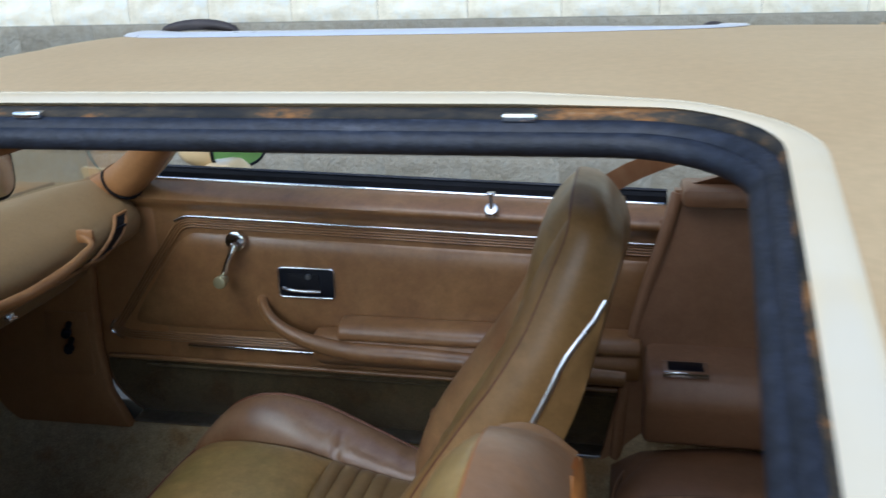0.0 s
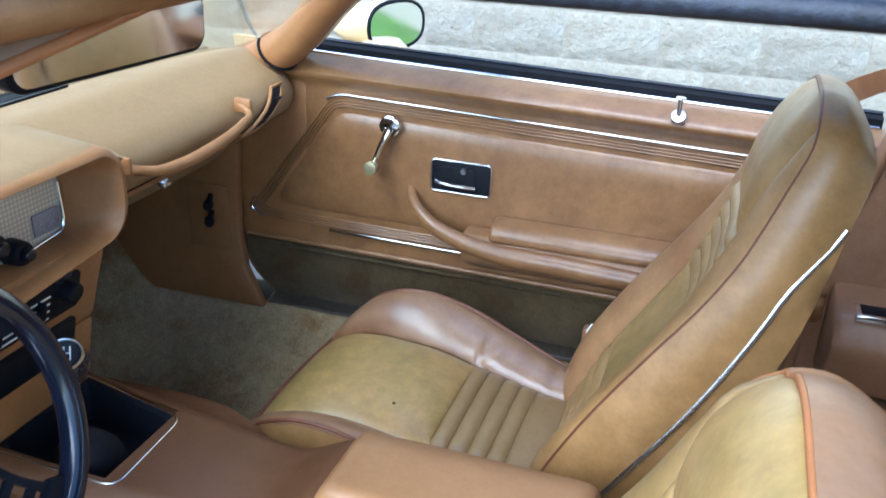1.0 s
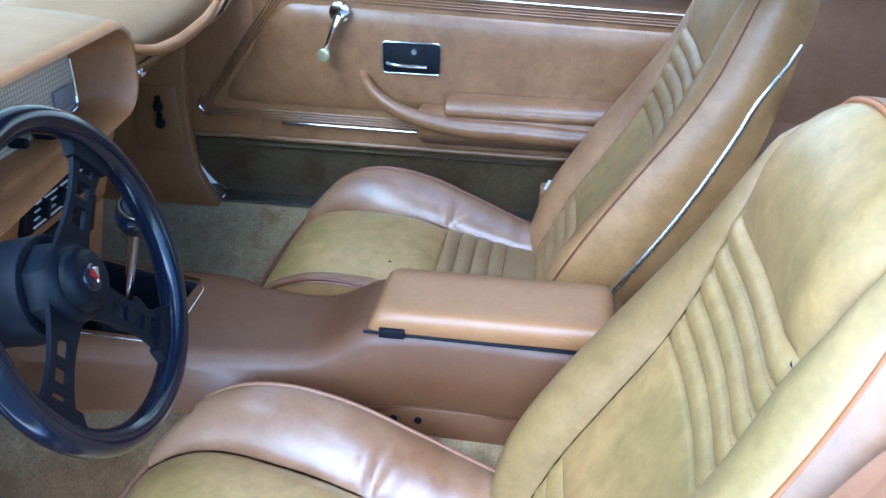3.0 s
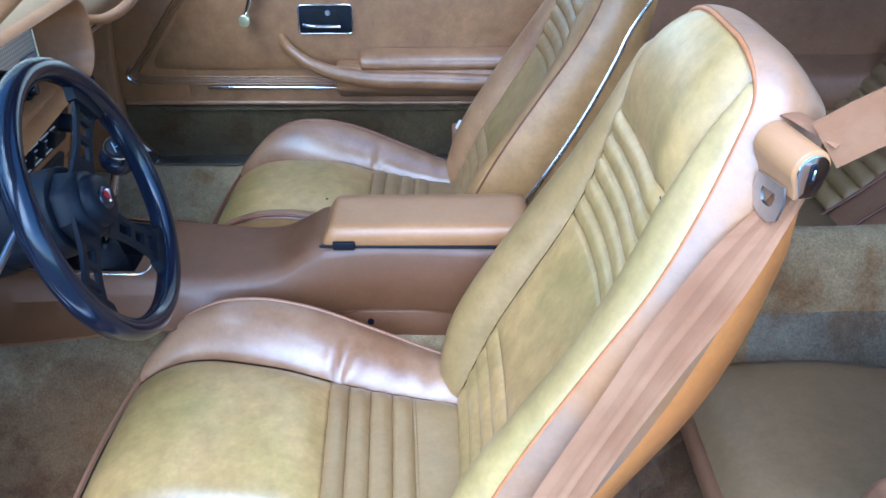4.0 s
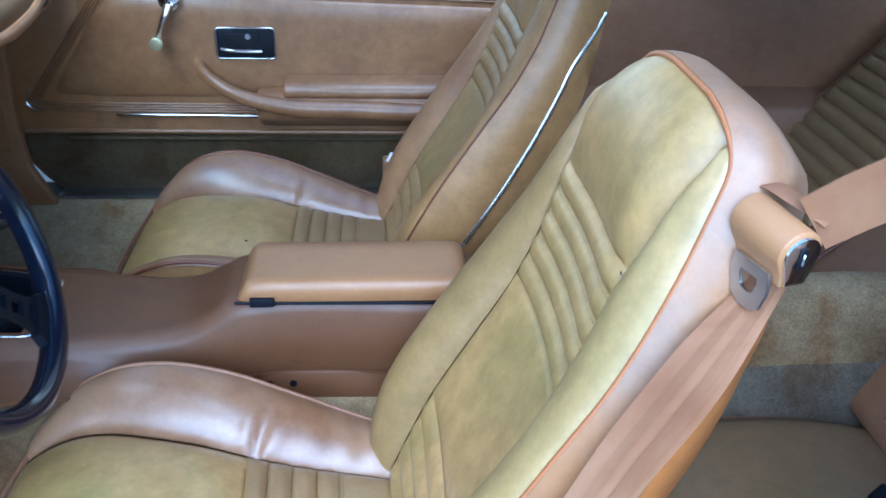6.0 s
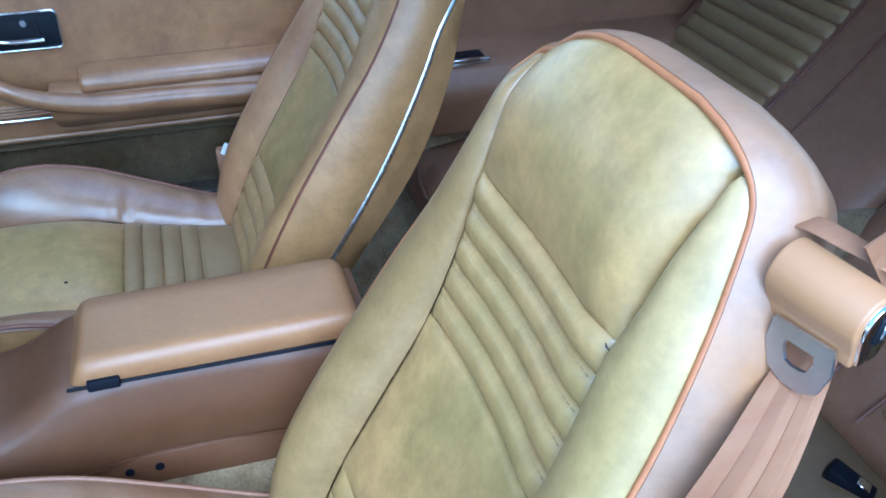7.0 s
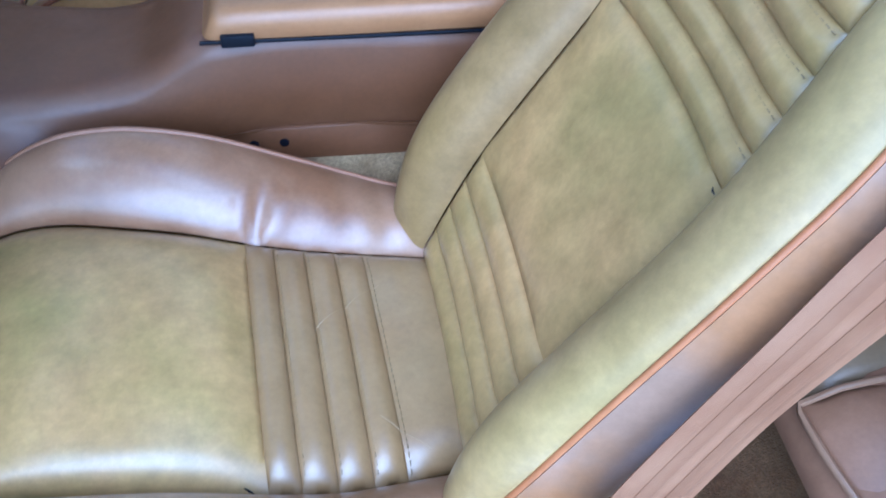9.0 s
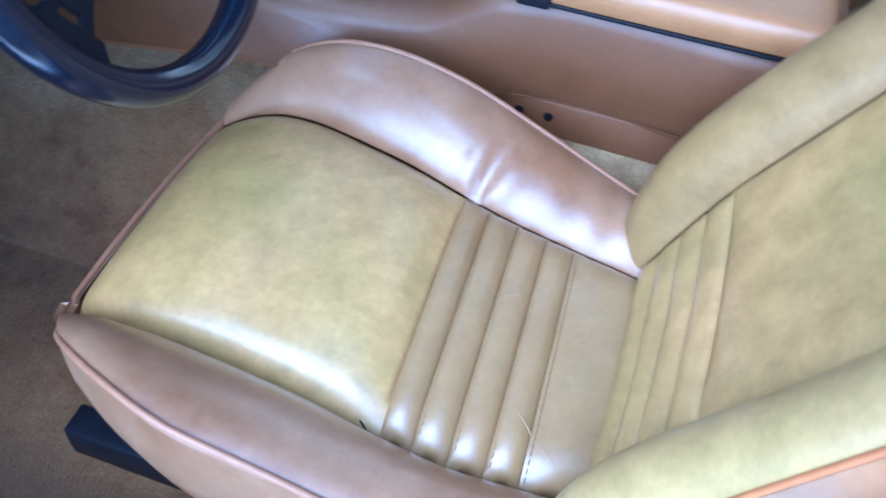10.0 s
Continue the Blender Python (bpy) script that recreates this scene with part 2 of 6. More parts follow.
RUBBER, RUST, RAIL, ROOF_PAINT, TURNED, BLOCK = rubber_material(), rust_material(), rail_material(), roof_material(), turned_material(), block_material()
# paler, flatter copy of the block colour for the upper rows
PALE_BLOCK = block_material("paler_block", 1.5, 0.35)
MORTAR = plain("mortar", srgb(166, 158, 142), 0.95, 0.0, 0.12, 20, 0.5, 0.2)
FAR_RAIL = plain("bright_anodised_rail", (0.80, 0.81, 0.84, 1), 0.3, 0.35, 0.04)
CHROME_MIRROR = plain("mirror_silver", (0.9, 0.9, 0.9, 1), 0.02, 1.0, 0.0)
BROWN_CAP = plain("weathered_cap", (0.045, 0.034, 0.030, 1), 0.6, 0.0, 0.3)
EMBLEM = plain("red_enamel", srgb(150, 30, 30), 0.4)
WHITE_TAG = plain("white_tag", srgb(225, 225, 220), 0.6)


def glass_material():
    n = Nodes("windscreen_glass")
    return n.done((0.84, 0.91, 0.88, 1), 0.0, 0.0, None, Transmission_Weight=1.0, IOR=1.45)


GLASS = glass_material()


# ---- mesh helpers ----
def knots(ts, vs):
    """A smooth curve through values at rising ts."""
    ts, vs = np.array(ts, float), np.array(vs, float)
    d = np.gradient(vs, ts)

    def at(t):
        t = min(max(t, ts[0]), ts[-1])
        i = min(int(np.searchsorted(ts, t, side="right")) - 1, len(ts) - 2)
        h = ts[i + 1] - ts[i]
        s = (t - ts[i]) / h
        return float(vs[i] * (1 + 2 * s) * (1 - s) ** 2 + d[i] * h * s * (1 - s) ** 2 + vs[i + 1] * s * s * (3 - 2 * s) + d[i + 1] * h * s * s * (s - 1))

    return at


def mesh_of(verts, faces, smooth=True, angle=None):
    me = bpy.data.meshes.new("m")
    me.from_pydata([tuple(map(float, v)) for v in verts], [], faces)
    bm = bmesh.new()
    bm.from_mesh(me)
    bmesh.ops.recalc_face_normals(bm, faces=bm.faces)
    bm.to_mesh(me)
    bm.free()
    if smooth:
        me.polygons.foreach_set("use_smooth", [True] * len(me.polygons))
    if angle:
        me.set_sharp_from_angle(angle=radians(angle))
    return me


def part(name, me, material, parent=None, label=""):
    """One mesh object under a thing or a part."""
    if isinstance(me, bmesh.types.BMesh):
        data = bpy.data.meshes.new(name)
        bmesh.ops.recalc_face_normals(me, faces=me.faces)
        me.to_mesh(data)
        me.free()
        data.polygons.foreach_set("use_smooth", [True] * len(data.polygons))
        data.set_sharp_from_angle(angle=radians(42))
        me = data
    me.name = name
    if not me.materials:
        me.materials.append(material)
    ob = new(name, me)
    if parent:
        ob.parent = parent
        ob.matrix_parent_inverse = parent.matrix_basis.inverted() if parent.parent is None else Matrix.Identity(4)
    return tagged(ob, label)


def thing(name, label, category, place=(0, 0, 0), group="", kind=""):
    ob = new(name)
    ob.empty_display_size = 0.05
    ob.matrix_basis = pose(*place)
    return tagged(ob, label, category, group, kind)


def grid_faces(nu, nv, wrap=False, start=0):
    faces = []
    for j in range(nv - 1):
        for i in range(nu - (0 if wrap else 1)):
            k = (i + 1) % nu
            faces.append((start + j * nu + i, start + j * nu + k, start + (j + 1) * nu + k, start + (j + 1) * nu + i))
    return faces


def slab(points, thick):
    """A closed sheet: points is an (nv, nu, 3) array; its back lies at the offset thick (a vector or a metre length along the normals)."""
    p = np.array(points, float)
    nv, nu = p.shape[:2]
    if np.isscalar(thick):
        n = np.cross(np.gradient(p, axis=1), np.gradient(p, axis=0))
        n /= np.linalg.norm(n, axis=2, keepdims=True) + 1e-9
        back = p - n * thick
    else:
        back = p + np.array(thick, float)
    verts = list(p.reshape(-1, 3)) + list(back.reshape(-1, 3))
    m = nu * nv
    faces = grid_faces(nu, nv) + [tuple(reversed([a + m for a in f])) for f in grid_faces(nu, nv)]
    rim = [i for i in range(nu)] + [j * nu + nu - 1 for j in range(1, nv)] + [(nv - 1) * nu + i for i in range(nu - 2, -1, -1)] + [j * nu for j in range(nv - 2, 0, -1)]
    for a, b in zip(rim, rim[1:] + rim[:1]):
        faces.append((a, b, b + m, a + m))
    return mesh_of(verts, faces, angle=55)


def tube(path, radius, sides=10, closed=False, flat=1.0, up=(0, 0, 1)):
    """A swept bar. radius: a number or one for each point; flat: the section's height over its width."""
    p = np.array(path, float)
    n = len(p)
    radii = np.full(n, radius, float) if np.isscalar(radius) else np.array(radius, float)
    tang = np.gradient(p, axis=0)
    if closed:
        tang = np.roll(p, -1, 0) - np.roll(p, 1, 0)
    tang /= np.linalg.norm(tang, axis=1, keepdims=True) + 1e-12
    verts, ref = [], np.array(up, float)
    for i in range(n):
        a = np.cross(tang[i], ref)
        if np.linalg.norm(a) < 1e-4:
            a = np.cross(tang[i], (1, 0, 0.2))
        a /= np.linalg.norm(a)
        b = np.cross(a, tang[i])
        ref = b if flat == 1.0 else ref
        for k in range(sides):
            w = 2 * math.pi * k / sides
            verts.append(p[i] + radii[i] * (math.cos(w) * a + flat * math.sin(w) * b))
    faces = grid_faces(sides, n, True)
    if closed:
        faces += [((n - 1) * sides + i, (n - 1) * sides + (i + 1) % sides, (i + 1) % sides, i) for i in range(sides)]
    else:
        faces += [tuple(range(sides))[::-1], tuple((n - 1) * sides + i for i in range(sides))]
    return mesh_of(verts, faces, angle=60)


def rbox(x0, x1, y0, y1, z0, z1, bevel=0.004, segments=2, turn=None, at=None):
    """A block with rounded edges; turn: a Matrix applied about at."""
    bm = bmesh.new()
    bmesh.ops.create_cube(bm, size=1)
    bmesh.ops.scale(bm, vec=(x1 - x0, y1 - y0, z1 - z0), verts=bm.verts)
    bmesh.ops.translate(bm, vec=((x0 + x1) / 2, (y0 + y1) / 2, (z0 + z1) / 2), verts=bm.verts)
    bmesh.ops.bevel(bm, geom=list(bm.edges), offset=bevel, segments=segments, profile=0.5, affect="EDGES")
    if turn:
        c = Vector(at or ((x0 + x1) / 2, (y0 + y1) / 2, (z0 + z1) / 2))
        bmesh.ops.transform(bm, matrix=Matrix.Translation(c) @ turn @ Matrix.Translation(-c), verts=bm.verts)
    return bm


def prism(profile, axis, a0, a1, bevel=0.0, segments=2):
    """A closed outline in the two other axes, drawn out along an axis, its edges rounded."""
    bm = bmesh.new()
    order = {"x": lambda p, a: (a, p[0], p[1]), "y": lambda p, a: (p[0], a, p[1]), "z": lambda p, a: (p[0], p[1], a)}[axis]
    rings = [[bm.verts.new(order(p, a)) for p in profile] for a in (a0, a1)]
    bm.faces.new(rings[0])
    bm.faces.new(rings[1][::-1])
    for i in range(len(profile)):
        k = (i + 1) % len(profile)
        bm.faces.new((rings[0][i], rings[0][k], rings[1][k], rings[1][i]))
    bmesh.ops.recalc_face_normals(bm, faces=bm.faces)
    if bevel:
        bmesh.ops.bevel(bm, geom=list(bm.edges), offset=bevel, segments=segments, profile=0.5, affect="EDGES", clamp_overlap=True)
    return bm


def rod(a, b, r0, r1=None, sides=16, bevel=0.0):
    """A round bar, or a cone, between two points."""
    a, b = Vector(a), Vector(b)
    bm = bmesh.new()
    bmesh.ops.create_cone(bm, cap_ends=True, segments=sides, radius1=r0, radius2=r0 if r1 is None else r1, depth=(b - a).length)
    if bevel:
        bmesh.ops.bevel(bm, geom=[e for e in bm.edges if len(e.link_faces) == 2 and any(len(f.verts) > 4 for f in e.link_faces)], offset=bevel, segments=2, profile=0.5, affect="EDGES")
    bmesh.ops.transform(bm, matrix=Matrix.Translation((a + b) / 2) @ (b - a).to_track_quat("Z", "Y").to_matrix().to_4x4(), verts=bm.verts)
    return bm


def rounded_outline(w, h, r, n=5):
    """A rounded rectangle about the origin."""
    out = []
    for cx, cy, a0 in ((w / 2 - r, h / 2 - r, 0), (-w / 2 + r, h / 2 - r, 90), (-w / 2 + r, -h / 2 + r, 180), (w / 2 - r, -h / 2 + r, 270)):
        for i in range(n + 1):
            a = radians(a0 + 90 * i / n)
            out.append((cx + r * math.cos(a), cy + r * math.sin(a)))
    return out


def smooth_path(points, n=40):
    """A smooth line through points."""
    p = np.array(points, float)
    t = np.r_[0, np.cumsum(np.linalg.norm(np.diff(p, axis=0), axis=1))]
    fs = [knots(t, p[:, k]) for k in range(p.shape[1])]
    return [[f(s) for f in fs] for s in np.linspace(0, t[-1], n)]


def round_line(points, radius, n=7):
    """A line through points in a plane, its corners rounded."""
    p = [np.array(q, float) for q in points]
    out = [p[0]]
    for a, b, c in zip(p, p[1:], p[2:]):
        u, v = (a - b) / np.linalg.norm(a - b), (c - b) / np.linalg.norm(c - b)
        r = min(radius, 0.45 * np.linalg.norm(a - b), 0.45 * np.linalg.norm(c - b))
        for t in np.linspace(0, 1, n):
            out.append((1 - t) ** 2 * (b + u * r) + 2 * t * (1 - t) * b + t * t * (b + v * r))
    return np.array(out + [p[-1]])


def beside(line, gap):
    """A line in a plane, moved sideways to its left by gap."""
    d = np.gradient(np.array(line, float), axis=0)
    d /= np.linalg.norm(d, axis=1, keepdims=True) + 1e-12
    return np.array(line) + gap * np.stack((-d[:, 1], d[:, 0]), 1)


def dense(line, step=0.012):
    """The same line with points at even steps."""
    p = np.array(line, float)
    t = np.r_[0, np.cumsum(np.linalg.norm(np.diff(p, axis=0), axis=1))]
    k = np.linspace(0, t[-1], max(3, int(t[-1] / step)))
    return np.stack([np.interp(k, t, p[:, i]) for i in range(p.shape[1])], 1)


def pillow(surface, nu, nv, puff, dip, pu=6.0, pv=6.0, back=0.02, facing=(-1, 0, 0)):
    """A padded panel on a surface: surface(s, t) with s, t from 0 to 1; it swells by puff in the middle and sinks by dip at its seams."""
    ss, tt = (0.5 - 0.5 * np.cos(np.linspace(0, np.pi, k)) for k in (nu, nv))
    ss, tt = 0.5 * ss + 0.5 * np.linspace(0, 1, nu), 0.5 * tt + 0.5 * np.linspace(0, 1, nv)
    p = np.array([[surface(s, t) for s in ss] for t in tt], float)
    n = np.cross(np.gradient(p, axis=1), np.gradient(p, axis=0))
    n /= np.linalg.norm(n, axis=2, keepdims=True) + 1e-9
    if (n.mean((0, 1)) * np.array(facing)).sum() < 0:
        n = -n
    swell = (1 - np.abs(2 * ss - 1) ** pu)[None, :] * (1 - np.abs(2 * tt - 1) ** pv)[:, None]
    front = p + n * ((puff + dip) * swell - dip)[..., None]
    behind = p - n * back
    nvv, nuu = p.shape[:2]
    verts = list(front.reshape(-1, 3)) + list(behind.reshape(-1, 3))
    m = nuu * nvv
    faces = grid_faces(nuu, nvv)
    rim = [i for i in range(nuu)] + [j * nuu + nuu - 1 for j in range(1, nvv)] + [(nvv - 1) * nuu + i for i in range(nuu - 2, -1, -1)] + [j * nuu for j in range(nvv - 2, 0, -1)]
    for a, b in zip(rim, rim[1:] + rim[:1]):
        faces.append((a, b, b + m, a + m))
    faces += [tuple(reversed([a + m for a in f])) for f in grid_faces(nuu, nvv)]
    return mesh_of(verts, faces, angle=70)


# ---- ground and wall ----
ground = part("ground", slab([[(x, y, 0.0) for x in (-400, -30, -8, 3.6)] for y in (-400, -20, 0, 20, 400)], (0, 0, -0.3)), ASPHALT)
tagged(ground, "grey asphalt parking surface under the car", "ground", kind="structure")
lawn = part("lawn", slab([[(3.6, y, 0.0), (30, y, 0.3), (400, y, 6.0)] for y in (-400, -20, 0, 20, 400)], (0, 0, -0.3)), GRASS)
tagged(lawn, "green mown grass behind the car", "grass", kind="structure")
WALL_Y = 2.95
block_wall = part("block_wall", rbox(-7, 6, WALL_Y - 0.010, WALL_Y + 0.3, 0, 4.25, 0.01), MORTAR)
tagged(block_wall, "pale cream split-face concrete block wall beside the car", "wall", kind="structure")


def split_block(seed, material):
    """A block with a broken, rough front face and recessed edges."""
    rnd = random.Random(seed)
    nx, nz, w, h = 15, 9, 0.394, 0.194
    pts = []
    for j in range(nz):
        row = []
        for i in range(nx):
            edge = min(i, nx - 1 - i, j, nz - 1 - j)
            out = (0.0105 if edge == 0 else 0.014 if edge == 1 else 0.016) + (rnd.random() * 0.012 if edge else rnd.random() * 0.002)
            row.append((w * (i / (nx - 1) - 0.5), -out, h * (j / (nz - 1) - 0.5)))
        pts.append(row)
    me = slab(pts, (0, 0.03, 0))
    me.materials.append(material)
    me.name = "block"
    return me


def build_wall():
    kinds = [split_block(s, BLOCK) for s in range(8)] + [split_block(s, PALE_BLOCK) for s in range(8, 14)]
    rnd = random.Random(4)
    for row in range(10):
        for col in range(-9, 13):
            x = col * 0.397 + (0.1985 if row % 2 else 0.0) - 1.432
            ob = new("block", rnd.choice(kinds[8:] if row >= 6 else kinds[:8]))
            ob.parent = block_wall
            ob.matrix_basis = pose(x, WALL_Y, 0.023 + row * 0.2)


# ---- car body ----
car_body = thing("car_body", "gold coupe body with open roof panels and camel interior shell", "car", kind="structure")


def roof_z(x, y):
    return 1.262 - 0.16 * (y - 0.15) ** 2 - 0.05 * max(0.0, x - 0.35) ** 2 - 0.30 * max(0.0, -0.42 - x)


OPEN_F, NEAR_Y, FAR_Y, CORNER = -0.40, -0.215, 0.215, 0.09
REAR = {-1: 0.346, 1: 0.374}


def opening_edge(side, inset=0.0, n=9):
    """The edge of a roof opening, from the front corner along the centre bar, round the rear corner and out to the side."""
    y0, rear = (NEAR_Y if side < 0 else FAR_Y), REAR[side]
    pts = [(OPEN_F + inset, side * 0.66), (OPEN_F + inset, y0 + side * (CORNER + inset))]
    for i in range(1, n):
        a = radians(90 * i / n)
        pts.append((OPEN_F + inset + CORNER * (1 - math.cos(a)), y0 + side * (inset + CORNER * (1 - math.sin(a)))))
    for x in np.linspace(OPEN_F + CORNER + inset, rear - CORNER - inset, 12):
        pts.append((x, y0 + side * inset))
    for i in range(1, n):
        a = radians(90 * i / n)
        pts.append((rear - inset - CORNER * (1 - math.sin(a)), y0 + side * (inset + CORNER * (1 - math.cos(a)))))
    for y in np.linspace(abs(y0) + CORNER + inset, 0.66, 8):
        pts.append((rear - inset - 0.08 * max(0.0, y - 0.30), side * y))
    return pts


def build_roof():
    """One painted skin with the centre bar, front header and rear roof round the two openings."""
    verts, faces = [], []

    def strip(a, b, steps):
        base = len(verts)
        for k in range(steps + 1):
            for p, q in zip(a, b):
                x, y = p[0] + (q[0] - p[0]) * k / steps, p[1] + (q[1] - p[1]) * k / steps
                verts.append((x, y, roof_z(x, y)))
        faces.extend(grid_faces(len(a), steps + 1, False, base))

    for side in (-1, 1):
        e = opening_edge(side)
        mid = []
        for x, y in e:
            if abs(y) > 0.304 and x < 0:
                mid.append((-0.53, y))
            elif abs(y) > 0.304:
                mid.append((0.62, y))
            else:
                mid.append((x + (-0.13 if x < OPEN_F + CORNER * 0.9 else 0.3 if x > REAR[side] - CORNER * 0.9 else 0.0) * min(1, (abs(y) - 0.215) / 0.11 + 0.02), 0.0))
        strip(e, mid, 8)
        for p, q in zip(mid, mid[1:]):
            if (p[1] == 0) != (q[1] == 0):
                # close the corner between the bar and the header or the rear roof
                a, b = (p, q) if p[1] == 0 else (q, p)
                k = np.linspace(0, 1, 9)
                strip([(a[0] + (b[0] - a[0]) * f, b[1] * f) for f in k], [(b[0], b[1] * f) for f in k], 3)
        strip([(0.62, side * y) for y in np.linspace(0, 0.66, 10)], [(1.02, side * y * 0.95) for y in np.linspace(0, 0.66, 10)], 6)
        strip([(-0.53, side * y) for y in np.linspace(0, 0.66, 10)], [(-0.56, side * y) for y in np.linspace(0, 0.66, 10)], 1)
    bm = bmesh.new()
    vs = [bm.verts.new(v) for v in verts]
    for f in faces:
        bm.faces.new([vs[i] for i in f])
    bmesh.ops.remove_doubles(bm, verts=bm.verts, dist=0.0008)
    bmesh.ops.recalc_face_normals(bm, faces=bm.faces)
    bmesh.ops.solidify(bm, geom=list(bm.faces), thickness=0.02)
    roof = part("roof", bm, ROOF_PAINT, car_body, "sun-faded gold roof paint")
    for side in (-1, 1):
        def ring(inset, drop):
            return [(x, y, roof_z(x, y) - drop) for x, y in opening_edge(side, inset) if side > 0 or x > OPEN_F + 0.02 or y > -0.25]
        wide, slim = opening_edge(side, -0.012), opening_edge(side, 0.006)
        rail, girth = [], []
        for p, q in zip(wide, slim):
            if side > 0 or p[0] > OPEN_F + 0.02 or p[1] > -0.25:
                k = min(1.0, max(0.0, (p[0] - 0.16) / 0.16))
                x, y = p[0] + (q[0] - p[0]) * k, p[1] + (q[1] - p[1]) * k
                rail.append((x, y, roof_z(x, y) + 0.001))
                girth.append(0.024 - 0.0125 * k)
        part("trim_rail", tube(rail, girth, 10, flat=0.2), RAIL if side < 0 else FAR_RAIL, roof, "gold anodised edge rail" if side < 0 else "bright anodised edge rail")
        part("gutter", tube(ring(0.013, 0.007), 0.0085, 8), RUST, roof, "rusty dark gutter")
        part("seal", tube(ring(0.021, 0.015), 0.0105, 12), RUBBER, roof, "weathered blue-black rubber seal")
        part("inner_seal", tube(ring(0.029, 0.019), 0.0090, 10), RUBBER, roof, "weathered rubber seal lip")
    for x in (-0.223, 0.163):
        z = roof_z(x, NEAR_Y) - 0.004
        part("clip", rbox(x - 0.012, x + 0.012, NEAR_Y - 0.027, NEAR_Y - 0.011, z - 0.004, z + 0.0015, 0.0015), CHROME, roof, "bright metal catch")
    for x, half, tall in ((-0.394, 0.066, 0.016), (0.346, 0.017, 0.010)):
        dome = [(x + half * k, 0.40, (1.249 if x < 0 else 1.240) + tall * math.sqrt(max(0.0, 1 - k * k))) for k in np.linspace(-1, 1, 13)]
        part("latch_cap", tube(dome, [0.003 + 0.009 * math.sqrt(max(0.0, 1 - k * k)) for k in np.linspace(-1, 1, 13)], 10, flat=0.7), BROWN_CAP, roof, "weathered dark latch cap")
    # headliner under the bar and the rear roof
    part("headliner", rbox(-0.36, 0.32, -0.16, 0.16, 1.212, 1.226, 0.006), DARK_VINYL, car_body)
    part("rear_headliner", rbox(0.38, 0.98, -0.6, 0.6, 1.13, 1.16, 0.012), DARK_VINYL, car_body)


def carpet_z(x, y):
    half = 0.27 - 0.17 * min(1.0, max(0.0, (x - 0.12) / 0.12))
    tunnel = 0.24 * max(0.0, 1 - (abs(y) / half) ** 2) ** 0.6 if abs(y) < half else 0.0
    toe = 0.36 * max(0.0, (-1.08 - x) / 0.24) ** 1.1
    rear = 0.10 * min(1.0, max(0.0, (x - 0.2) / 0.1))
    edge = 0.160 * min(1.0, max(0.0, (abs(y) - 0.50) / 0.185)) ** 1.6
    wave = 0.006 * noise.noise((x * 6, y * 6, 0))
    return 0.24 + edge + max(tunnel * (1 if x < 0.2 else 1.1), 0.0) + toe + rear + wave


